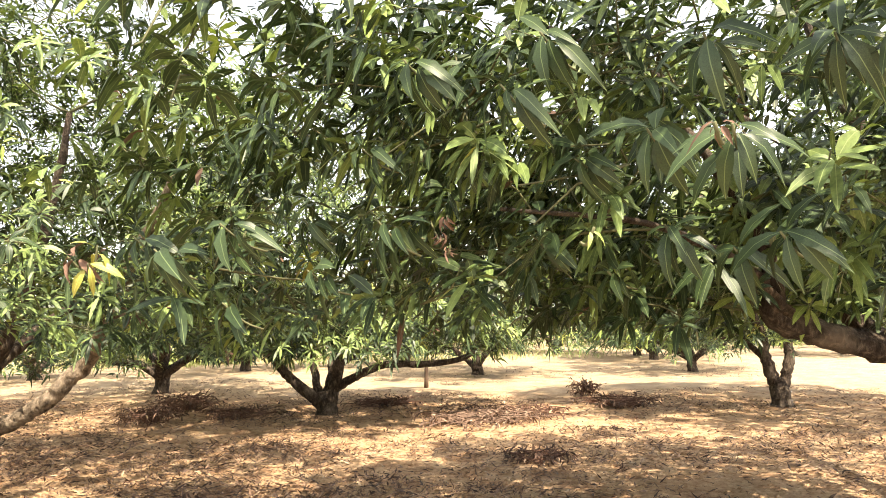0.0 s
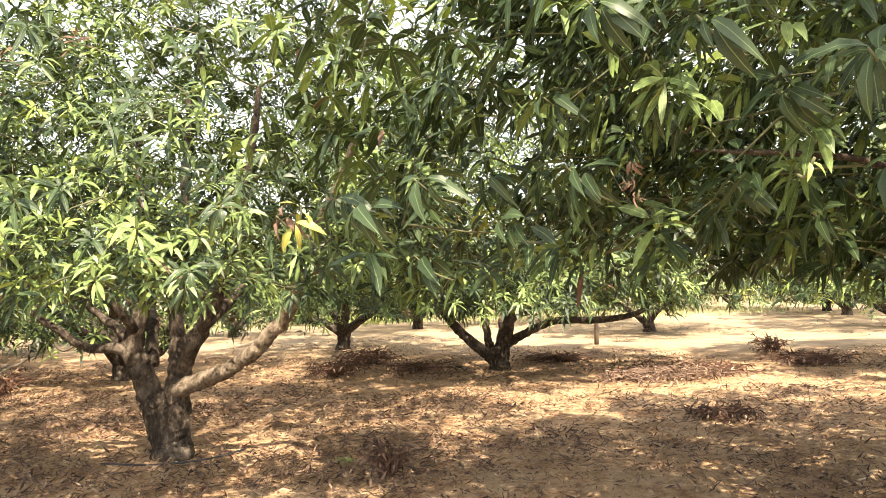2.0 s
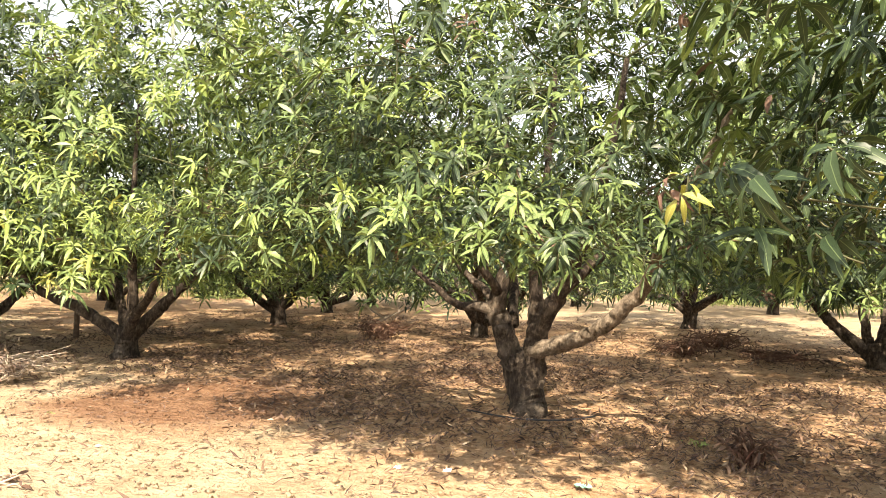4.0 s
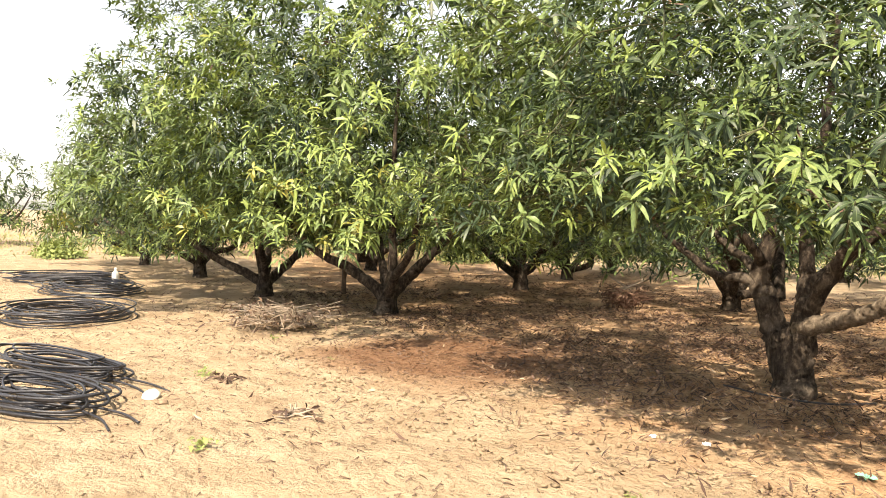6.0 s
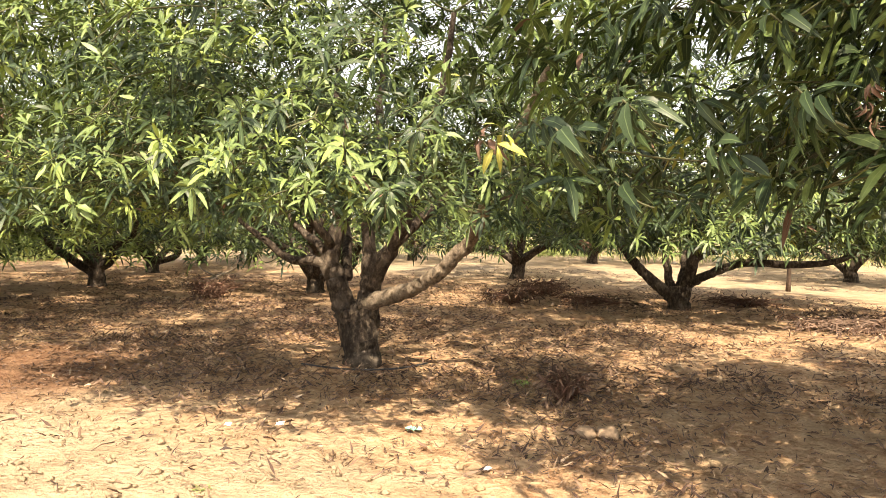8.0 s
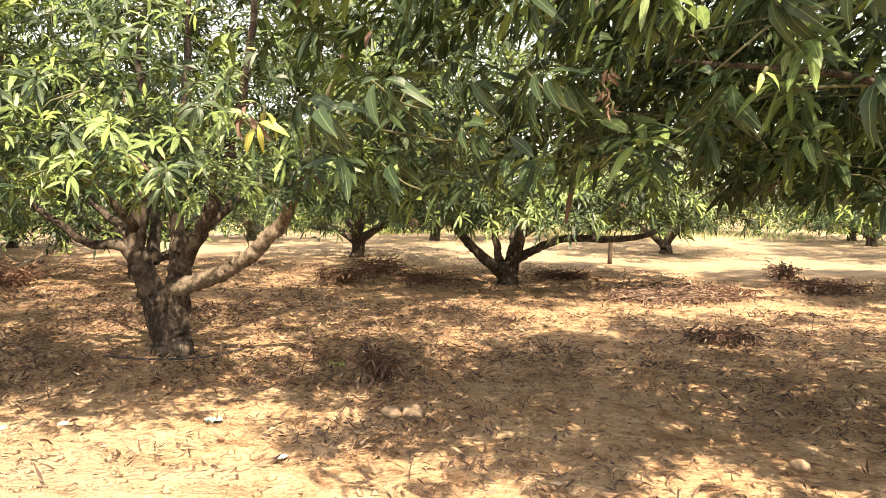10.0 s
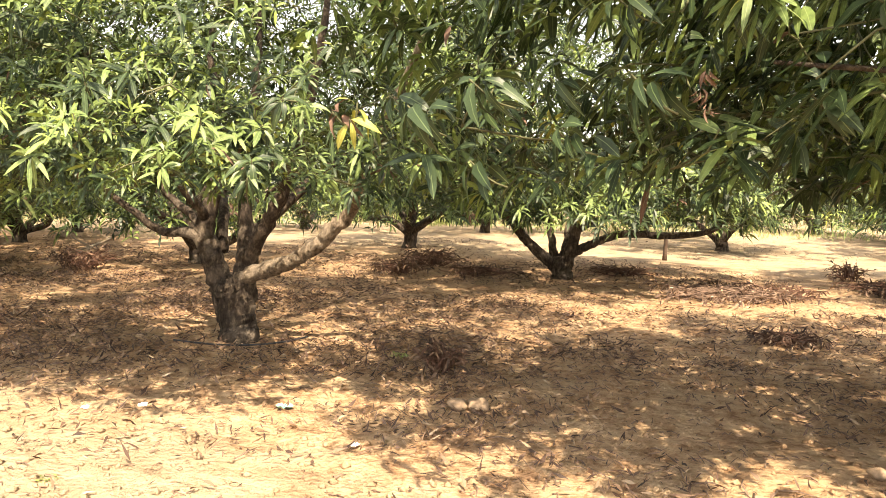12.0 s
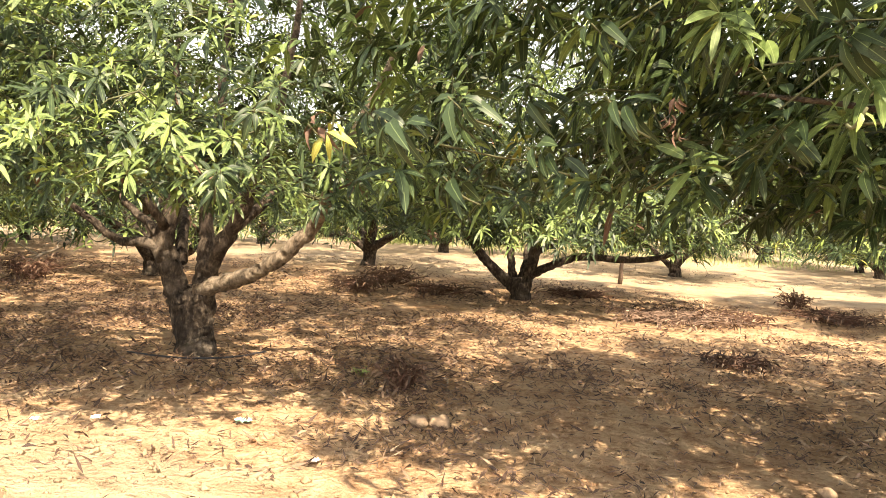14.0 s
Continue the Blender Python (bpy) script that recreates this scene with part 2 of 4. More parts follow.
def mesh_from(name, co, faces, mats, uv=None, mat_index=None, smooth=True):
    """A mesh from numpy arrays: co (n, 3), faces (m, 3), uv (n, 2)."""
    me = bpy.data.meshes.new(name)
    n, k = len(co), len(faces)
    me.vertices.add(n)
    me.vertices.foreach_set("co", np.ascontiguousarray(co, dtype=np.float32).ravel())
    me.loops.add(3 * k)
    me.loops.foreach_set("vertex_index", np.ascontiguousarray(faces, dtype=np.int32).ravel())
    me.polygons.add(k)
    me.polygons.foreach_set("loop_start", np.arange(0, 3 * k, 3, dtype=np.int32))
    me.polygons.foreach_set("use_smooth", np.full(k, smooth, dtype=bool))
    for m in mats:
        me.materials.append(m)
    if mat_index is not None:
        me.polygons.foreach_set("material_index", np.ascontiguousarray(mat_index, dtype=np.int32))
    if uv is not None:
        layer = me.uv_layers.new(name="UVMap")
        layer.data.foreach_set("uv", np.ascontiguousarray(uv[faces.ravel()], dtype=np.float32).ravel())
    me.update()
    return me


def unit(v):
    return v / np.maximum(np.linalg.norm(v, axis=-1, keepdims=True), 1e-9)


# stations along a blade: (place along, half width, column) and the triangles between them
BLADES = {
    0: ([(0, 0, 0), (.18, .55, -1), (.18, .55, 0), (.18, .55, 1), (.45, 1, -1), (.45, 1, 0), (.45, 1, 1), (.78, .62, -1), (.78, .62, 0), (.78, .62, 1), (1, 0, 0)],
        [(0, 2, 1), (0, 3, 2), (1, 2, 5), (1, 5, 4), (2, 3, 6), (2, 6, 5), (4, 5, 8), (4, 8, 7), (5, 6, 9), (5, 9, 8), (7, 8, 10), (8, 9, 10)]),
    1: ([(0, 0, 0), (.32, .95, -1), (.32, .95, 1), (.68, .8, -1), (.68, .8, 1), (1, 0, 0)],
        [(0, 2, 1), (1, 2, 4), (1, 4, 3), (3, 4, 5)]),
    2: ([(0, 0, 0), (.45, 1, -1), (.45, 1, 1), (1, 0, 0)], [(0, 2, 1), (1, 2, 3)]),
    3: ([(0, 0, 0), (.2, .7, -1), (.2, .7, 1), (.5, 1, -1), (.5, 1, 1), (.8, .66, -1), (.8, .66, 1), (1, 0, 0)],
        [(0, 2, 1), (1, 2, 4), (1, 4, 3), (3, 4, 6), (3, 6, 5), (5, 6, 7)]),
}


def blades(base, way, up, length, width, droop, level, fold=0.3):
    """Leaf blades as arrays of points, triangles and UVs; they curve down by droop."""
    pts, tris = BLADES[level]
    way = unit(way)
    side = unit(np.cross(way, up))
    nrm = unit(np.cross(side, way))
    n, k = len(base), len(pts)
    co = np.zeros((n, k, 3))
    uv = np.zeros((n, k, 2))
    for j, (s, w, c) in enumerate(pts):
        p = base + way * (length * s)[:, None]
        p[:, 2] -= length * droop * s * s
        p = p - way * (length * droop * 0.35 * s * s)[:, None]
        p = p + side * (c * w * width)[:, None] + nrm * (abs(c) * w * width * fold)[:, None]
        co[:, j] = p
        uv[:, j] = (c * w, s)
    faces = (np.arange(n)[:, None, None] * k + np.array(tris)[None]).reshape(-1, 3)
    return co.reshape(-1, 3), faces, uv.reshape(-1, 2), len(tris)


def smooth_line(points, steps=5):
    """A Catmull-Rom line through points (x, y, z, radius)."""
    p = [np.array(q, float) for q in points]
    p = [2 * p[0] - p[1]] + p + [2 * p[-1] - p[-2]]
    out = []
    for i in range(1, len(p) - 2):
        for s in np.linspace(0, 1, steps, endpoint=False):
            a, b, c, d = p[i - 1:i + 3]
            out.append(0.5 * (2 * b + (c - a) * s + (2 * a - 5 * b + 4 * c - d) * s * s + (3 * b - a - 3 * c + d) * s ** 3))
    out.append(p[-2])
    return np.array(out)


class Tubes:
    """Gathers tapered, knotty tubes into one mesh."""

    def __init__(self, seed):
        self.co, self.faces, self.n, self.rng = [], [], 0, np.random.default_rng(seed)

    def add(self, line, sides=8, rough=0.08):
        p, r = line[:, :3], np.maximum(line[:, 3], 0.0015)
        tang = unit(np.gradient(p, axis=0))
        ref = np.array([0.31, 0.95, 0.05]) if abs(tang[0][2]) > 0.6 else np.array([0.1, 0.05, 1.0])
        a = unit(np.cross(tang, ref))
        b = unit(np.cross(tang, a))
        k = len(p)
        ang = np.linspace(0, 2 * math.pi, sides, endpoint=False)
        wob = 1 + rough * self.rng.normal(size=(k, sides))
        wob += rough * 1.2 * np.sin(ang * 3 + self.rng.uniform(0, 6))[None]
        ring = p[:, None] + (r[:, None] * wob)[..., None] * (np.cos(ang)[None, :, None] * a[:, None] + np.sin(ang)[None, :, None] * b[:, None])
        i = np.arange(k - 1)[:, None] * sides + np.arange(sides)[None]
        j = np.arange(k - 1)[:, None] * sides + (np.arange(sides)[None] + 1) % sides
        q1 = np.stack([i, j, j + sides], -1).reshape(-1, 3)
        q2 = np.stack([i, j + sides, i + sides], -1).reshape(-1, 3)
        cap = np.array([[(k - 1) * sides, (k - 1) * sides + m, (k - 1) * sides + m + 1] for m in range(1, sides - 1)])
        self.co.append(ring.reshape(-1, 3))
        foot_cap = np.array([[0, m + 1, m] for m in range(1, sides - 1)])
        self.faces.append(np.concatenate([q1, q2, cap, foot_cap]) + self.n)
        self.n += k * sides

    def mesh(self, name, mat):
        return mesh_from(name, np.concatenate(self.co), np.concatenate(self.faces), [mat])


# ---- trees ----
def random_limbs(rng, spread, count, girth=1.0):
    """Trunk and limbs of a low-forking orchard tree, about its own foot."""
    fork = rng.uniform(0.28, 0.48)
    lines = [[(0, 0, -0.08, 0.2 * girth), (0.01, 0, 0.08, 0.16 * girth), (rng.normal(0, .03), rng.normal(0, .03), fork, 0.145 * girth), (rng.normal(0, .04), rng.normal(0, .04), fork + 0.18, 0.11 * girth)]]
    turn = rng.uniform(0, 6.28)
    for k in range(count):
        a = turn + k * 6.283 / count + rng.normal(0, 0.25)
        reach = spread * rng.uniform(0.45, 0.85)
        rise = rng.uniform(0.9, 2.2)
        c, s = math.cos(a), math.sin(a)
        h = fork + rng.uniform(-0.08, 0.1)
        j = rng.normal(0, 0.09, (4, 3))
        lines.append([(c * .04, s * .04, h - 0.08, 0.088 * girth), (c * .2 * reach + j[0, 0], s * .2 * reach + j[0, 1], h + rise * .14 + j[0, 2] * .5, 0.078 * girth),
                      (c * .42 * reach + j[1, 0], s * .42 * reach + j[1, 1], h + rise * .30 + j[1, 2], 0.064 * girth), (c * .7 * reach + j[2, 0], s * .7 * reach + j[2, 1], h + rise * .58 + j[2, 2], 0.048 * girth),
                      (c * reach + j[3, 0], s * reach + j[3, 1], h + rise, 0.022 * girth)])
    lines.append([(0, 0, fork, 0.09 * girth), (rng.normal(0, .1), rng.normal(0, .1), fork + 0.6, 0.075 * girth), (rng.normal(0, .3), rng.normal(0, .3), fork + 1.6, 0.045 * girth), (rng.normal(0, .4), rng.normal(0, .4), fork + 2.4, 0.02)])
    return lines


def crown_points(rng, centre, radius, top, low, clumps, core=0.2):
    """Centres of leaf clumps: a dome with lobes, hollow towards the trunk, with a flat, ragged underside."""
    ph = rng.uniform(0, 6.28, 4)
    th = rng.uniform(0, 2 * math.pi, clumps)
    rad = radius * (1 + .09 * np.sin(2 * th + ph[0]) + .08 * np.sin(3 * th + ph[1]) + .06 * np.sin(7 * th + ph[2]))
    rho = rng.uniform(0.02, 1, clumps) ** 0.46
    lump = 0.10 * np.sin(th * 5 + ph[3] + rho * 7) + 0.08 * np.sin(th * 9 + rho * 11)
    zt = low + (top - low) * (np.clip(1 - rho ** 2.6, 0, 1) ** 0.55 + lump)
    zb = low + 0.3 * (1 - rho) + rng.normal(0, 0.06, clumps)
    v = rng.uniform(0, 1, clumps) ** 0.5
    z = zb + np.maximum(zt - zb, 0.05) * v
    inner = np.arange(clumps) < clumps * core
    rho = np.where(inner, rng.uniform(0.25, 0.75, clumps), rho)
    z = np.where(inner, low + rng.uniform(0.1, 0.9, clumps), z)
    x, y = centre[0] + rho * rad * np.cos(th), centre[1] + rho * rad * np.sin(th)
    out = np.stack([np.cos(th) * rho, np.sin(th) * rho, (v - 0.25) * 1.1], -1)
    return np.stack([x, y, z], -1), unit(out)


def rosettes(rng, centres, outs, per, scatter):
    n = len(centres) * per
    c, o = np.repeat(centres, per, 0), np.repeat(outs, per, 0)
    off = rng.normal(0, 1, (n, 3)) * scatter * np.array([1, 1, 0.75])
    axis = unit(o * 0.7 + unit(off) * 0.5 + np.array([0, 0, 0.65]) + rng.normal(0, 0.3, (n, 3)))
    return c + off, axis, c


def rosette_leaves(rng, at, axis, leaves, size):
    """Leaf bases and ways for whorls of leaves round each shoot tip."""
    n = len(at) * leaves
    p, a = np.repeat(at, leaves, 0), np.repeat(axis, leaves, 0)
    ref = np.where(np.abs(a[:, 2:3]) > 0.9, np.array([[1.0, 0, 0]]), np.array([[0, 0, 1.0]]))
    u = unit(np.cross(a, ref))
    v = np.cross(a, u)
    k = np.tile(np.arange(leaves), len(at))
    ang = k * 2.4 + np.repeat(rng.uniform(0, 6.28, len(at)), leaves) + rng.normal(0, 0.2, n)
    lift = np.where(k < leaves * 0.3, rng.uniform(0.5, 1.3, n), rng.uniform(-0.1, 0.65, n))
    radial = u * np.cos(ang)[:, None] + v * np.sin(ang)[:, None]
    way = unit(radial + a * lift[:, None] + np.array([0, 0, 0.08]))
    base = p - a * (k / leaves * 0.09 * (size / 0.2))[:, None] + radial * 0.008
    length = size * rng.uniform(0.65, 1.25, n)
    width = length * rng.uniform(0.075, 0.115, n)
    droop = rng.uniform(0.15, 0.62, n)
    return base, way, a, length, width, droop


def crown_part(rng, at, axis, leaves, size, level, tone, broad, hang):
    """Points, triangles, UVs and leaf kinds for whorls of blades."""
    base, way, up, length, width, droop = rosette_leaves(rng, at, axis, leaves, size)
    way = unit(way - np.array([0, 0, hang]))
    up = unit(up + np.array([0, 0, 0.6]))
    up = unit(up + rng.normal(0, 0.3, up.shape))
    co, faces, uv, per = blades(base, way, up, length, width * broad, droop, level, 0.3 if level < 3 else 0.0)
    kind = rng.choice(5, size=len(at), p=np.array(tone) / sum(tone))
    kinds = np.repeat(kind, leaves)
    stray = rng.uniform(size=len(kinds))
    kinds = np.where(stray < 0.0015, 3, np.where(stray > 0.9985, 4, kinds))
    return co, faces, uv, np.repeat(kinds, per)


def crown_mesh(name, groups):
    co, uv, kinds = (np.concatenate([g[k] for g in groups]) for k in (0, 2, 3))
    starts = np.cumsum([0] + [len(g[0]) for g in groups[:-1]])
    faces = np.concatenate([g[1] + n for g, n in zip(groups, starts)])
    return mesh_from(name, co, faces, LEAF, uv, kinds)


def inner_points(rng, centre, radius, top, low, count):
    """Shoots inside the dome, which close it against the sky."""
    th, rho = rng.uniform(0, 6.283, count), rng.uniform(0, 1, count) ** 0.5 * 0.86
    zt = low + (top - low) * np.clip(1 - rho ** 2.6, 0, 1) ** 0.55 * 0.9
    z = low + 0.3 + np.maximum(zt - low - 0.3, 0.1) * rng.uniform(0.15, 1, count)
    at = np.stack([centre[0] + rho * radius * np.cos(th), centre[1] + rho * radius * np.sin(th), z], -1)
    return at, unit(np.stack([np.cos(th) * rho, np.sin(th) * rho, np.full(count, 0.6)], -1) + rng.normal(0, 0.4, (count, 3)))


SINGLE = {}


def single_leaf(kind, shape):
    """One leaf lying along +x with its face up, shared by all alike leaves."""
    if (kind, shape) not in SINGLE:
        if kind == 4:
            droop, wid, fold = [(1.3, .10, .9), (0.9, .13, 1.1), (1.6, .09, .7), (0.5, .14, 1.2)][shape]
        else:
            droop, wid, fold = [(0.5, .125, .25), (0.7, .145, .3), (0.95, .12, .4), (0.6, .15, .15)][shape]
        one = np.ones(1)
        co, faces, uv, _ = blades(np.zeros((1, 3)), np.array([[1.0, 0, 0]]), np.array([[0, 0, 1.0]]), one, one * wid, one * droop, 0, fold)
        SINGLE[kind, shape] = mesh_from("leaf", co, faces, [LEAF_SINGLE[kind]], uv)
    return SINGLE[kind, shape]


def leaf_objects(rng, tree, at, axis, leaves, size, kinds, hang=0.0):
    """Shoots of a tree, each with its whorl of leaves one by one."""
    base, way, up, length, width, droop = rosette_leaves(rng, at, axis, leaves, size)
    way = unit(way - np.array([0, 0, hang]))
    for j in range(len(at)):
        back = at[j] - axis[j] * size * 0.9 - np.array([0, 0, size * 0.3])
        stem = Tubes(int(900 + 7 * j))
        stem.add(smooth_line([(*back, 0.0035), (*(at[j] * 0.5 + back * 0.5 + np.array([0, 0, -0.02])), 0.004), (*(at[j] + axis[j] * 0.012), 0.0035)], 3), 5, 0.05)
        shoot = link("shoot", stem.mesh("shoot", SHOOT), tree)
        for i in range(j * leaves, (j + 1) * leaves):
            x = way[i]
            z = unit(up[i] + np.array([0, 0, 0.6]))
            y = unit(np.cross(z, x))
            z = np.cross(x, y)
            m = Matrix(((x[0], y[0], z[0], base[i][0]), (x[1], y[1], z[1], base[i][1]), (x[2], y[2], z[2], base[i][2]), (0, 0, 0, 1)))
            ob = link("leaf", single_leaf(int(kinds[j]), int(rng.integers(4))), shoot)
            ob.matrix_basis = m @ Matrix.Scale(float(length[i]), 4)


def mango_tree(foot, label, seed, radius, top, low, limbs=None, centre=(0, 0), clumps=220, per=8, leaves=10, size=0.19, level=1, scatter=0.17,
               tone=(0.50, 0.41, 0.07, 0.012, 0.003), branches=60, twigs=True, singles=None, sides=10, spread_count=5, girth=1.0, extra=None, clear=(), singled=0, core=0.2, broad=1.0, airy=0.0, hang=0.0, lightened=None, fill=400):
    """A low-forking mango tree about its foot: trunk with limbs, branches, leafy crown, and the nearest leaves one by one."""
    rng = np.random.default_rng(seed)
    tree = new("mango_tree")
    tree.location = (foot[0], foot[1], 0)
    tagged(tree, label, "tree", "mango trees of the orchard")
    lines = limbs or random_limbs(rng, radius, spread_count, girth)
    nodes = []
    for i, pts in enumerate(lines):
        line = smooth_line(pts, 6 if sides > 7 else 4)
        line[:, :2] += rng.normal(0, 0.008, (len(line), 2))
        wood = Tubes(seed + i)
        wood.add(line, sides + 4 if i == 0 else sides, 0.03 if i == 0 else 0.07)
        kind = "trunk" if i == 0 else "limb"
        link(kind, wood.mesh(kind, PALE_BARK if i == lightened else BARK), tree, "pale limb, lightened as if sunlit" if i == lightened else "")
        nodes.append(line if i else line[-2:])
    nodes = np.concatenate(nodes)
    nodes = nodes[nodes[:, 2] > 0.7]
    centres, outs = crown_points(rng, centre, radius, top, low, clumps, core)
    if extra is not None:
        e_c, e_o = extra(rng)
        centres, outs = np.concatenate([centres, e_c]), np.concatenate([outs, e_o])
    stay = (centres[:, 1] > 0.3) | (rng.uniform(size=len(centres)) > np.where(centres[:, 2] < low + 1.05, airy * 0.45, airy))
    centres, outs = centres[stay], outs[stay]
    at, axis, back = rosettes(rng, centres, outs, per, scatter)
    ok = at[:, 2] > low + rng.normal(0.0, 0.06, len(at))
    for (px, py, pz), rr in clear:
        ok &= np.linalg.norm(at - np.array([px - foot[0], py - foot[1], pz]), axis=1) > rr
    at, axis, back = at[ok], axis[ok], back[ok]
    thin = Tubes(seed + 1)
    pick = rng.permutation(len(centres))[:branches]
    own = 0
    for i in pick:
        c = centres[i]
        if any(np.linalg.norm(c - np.array([px - foot[0], py - foot[1], pz])) < rr + 0.1 for (px, py, pz), rr in clear):
            continue
        d = np.linalg.norm((nodes[:, :3] - c) * np.array([1, 1, 1.3]), axis=1) + np.where(nodes[:, 2] > c[2] + 0.1, 1.0, 0)
        s = nodes[int(np.argmin(d))]
        mid = s[:3] * 0.5 + c * 0.5 + rng.normal(0, 0.10, 3)
        r0 = min(s[3] * 0.5, 0.012)
        k1, k2 = (s[:3] * 0.6 + mid * 0.4 + rng.normal(0, 0.05, 3), mid * 0.45 + c * 0.55 + rng.normal(0, 0.06, 3))
        line = smooth_line([(*s[:3], r0), (*k1, r0 * 0.85), (*mid, r0 * 0.7), (*k2, r0 * 0.55), (*c, 0.005)], 2)
        if own < singled:
            one = Tubes(seed + 10 + own)
            one.add(line, 6, 0.05)
            link("branch", one.mesh("branch", SHOOT), tree)
            own += 1
        else:
            thin.add(line, 4, 0.05)
        nodes = np.concatenate([nodes, [[*mid, r0 * 0.7], [*c, 0.007]]])
    if twigs:
        for i in range(0, len(at), 3 if twigs == "all" else 6):
            m = (at[i] + back[i]) / 2 + rng.normal(0, .03, 3)
            thin.add(np.array([[*back[i], 0.006], [*m, 0.005], [*(at[i] + axis[i] * 0.02), 0.0035]]), 3, 0)
    tagged(link("fine_branching", thin.mesh("fine_branching", SHOOT), tree), kind="stuff")
    groups = [crown_part(rng, at, axis, leaves, size, level, tone, broad, hang)]
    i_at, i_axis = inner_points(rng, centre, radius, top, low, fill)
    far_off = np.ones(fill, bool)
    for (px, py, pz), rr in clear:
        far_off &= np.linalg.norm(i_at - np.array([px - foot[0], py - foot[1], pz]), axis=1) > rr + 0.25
    # inner whorls mostly deep green: the crown's inner shade put into leaf colour
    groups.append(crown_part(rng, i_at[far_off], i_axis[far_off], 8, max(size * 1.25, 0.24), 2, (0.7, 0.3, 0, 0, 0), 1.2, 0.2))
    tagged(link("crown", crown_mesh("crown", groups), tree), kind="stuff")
    if singles:
        singles(rng, tree)
    return tree


# ---- ground ----
def axis_steps(lo, hi, mid, fine, growth):
    out = [mid]
    for sign, end in ((1, hi), (-1, lo)):
        p, s = mid, fine
        while sign * (end - p) > 0:
            p += sign * s
            if abs(p - mid) > 9:
                s *= growth
            out.append(p)
    return np.array(sorted(out))


def ground_height(x, y):
    near = np.exp(-((x + 4) ** 2 + (y - 8) ** 2) / 900.0)
    h = 0.010 * np.sin(1.7 * x + 0.6 * y) + 0.008 * np.sin(3.1 * y - 1.1 * x + 1) + 0.006 * np.sin(5.3 * x + 2 * np.sin(3.1 * y)) + 0.006 * np.sin(6.1 * y + 2 * np.sin(4.7 * x))
    return h * near - 0.02


gx, gy = axis_steps(-900, 900, -4.0, 0.19, 1.09), axis_steps(-900, 1400, 6.0, 0.19, 1.09)
X, Y = np.meshgrid(gx, gy)
gco = np.stack([X, Y, ground_height(X, Y)], -1).reshape(-1, 3)
gw = len(gx)
gi = (np.arange(len(gy) - 1)[:, None] * gw + np.arange(gw - 1)[None]).ravel()
gf = np.concatenate([np.stack([gi, gi + 1, gi + gw + 1], -1), np.stack([gi, gi + gw + 1, gi + gw], -1)])
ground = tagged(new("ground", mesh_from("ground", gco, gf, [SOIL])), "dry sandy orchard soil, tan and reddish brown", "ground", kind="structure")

# ---- the trees near the camera ----
MAIN = [
    [(0.03, -0.08, -0.1, 0.23), (0.02, -0.06, 0.05, 0.175), (0.0, -0.05, 0.2, 0.165), (-0.04, -0.05, 0.4, 0.17), (-0.08, -0.05, 0.52, 0.13)],
    [(-0.05, -0.05, 0.02, 0.09), (-0.10, -0.05, 0.25, 0.115), (-0.18, -0.05, 0.5, 0.115), (-0.27, -0.05, 0.76, 0.105), (-0.35, -0.05, 0.95, 0.095), (-0.30, 0.0, 1.3, 0.075), (-0.35, 0.15, 2.0, 0.05), (-0.5, 0.3, 2.9, 0.02)],
    [(-0.32, -0.05, 0.90, 0.06), (-0.52, -0.12, 0.96, 0.05), (-0.76, -0.1, 0.95, 0.04), (-0.98, -0.2, 1.12, 0.034), (-1.35, -0.25, 1.4, 0.022), (-2.0, -0.3, 2.0, 0.01)],
    [(0.03, -0.06, 0.02, 0.09), (0.04, -0.05, 0.25, 0.115), (0.06, -0.04, 0.5, 0.11), (0.08, -0.03, 0.76, 0.095), (0.05, 0.0, 1.0, 0.072), (0.0, 0.05, 1.4, 0.055), (0.1, 0.1, 2.3, 0.04), (0.2, 0.0, 3.2, 0.02)],
    [(0.1, -0.05, 0.70, 0.07), (0.24, -0.1, 0.93, 0.064), (0.44, -0.15, 1.22, 0.06), (0.60, -0.2, 1.55, 0.054), (0.9, -0.4, 2.2, 0.04), (1.2, -0.7, 3.0, 0.02)],
    [(0.06, -0.1, 0.56, 0.08), (0.28, -0.12, 0.635, 0.074), (0.56, -0.14, 0.73, 0.068), (0.72, -0.16, 0.82, 0.062), (0.88, -0.18, 0.92, 0.068), (1.02, -0.2, 1.06, 0.066), (1.22, -0.25, 1.25, 0.056), (1.7, -0.9, 1.8, 0.045), (2.2, -1.3, 2.5, 0.02)],
    [(-0.2, 0.0, 0.8, 0.06), (-0.5, 0.5, 1.2, 0.05), (-1.0, 1.3, 1.8, 0.035), (-1.4, 2.0, 2.4, 0.015)],
    [(0.05, 0.05, 0.9, 0.06), (0.3, 0.7, 1.4, 0.05), (0.7, 1.5, 2.0, 0.035), (1.0, 2.1, 2.6, 0.015)],
    [(-0.3, -0.1, 1.1, 0.045), (-0.45, -0.5, 1.6, 0.035), (-0.6, -1.0, 2.2, 0.025), (-0.8, -1.5, 2.9, 0.012)],
    [(-0.36, -0.02, 0.98, 0.05), (-0.6, 0.1, 1.12, 0.042), (-1.0, 0.3, 1.3, 0.034), (-1.7, 0.5, 1.9, 0.014)],
]
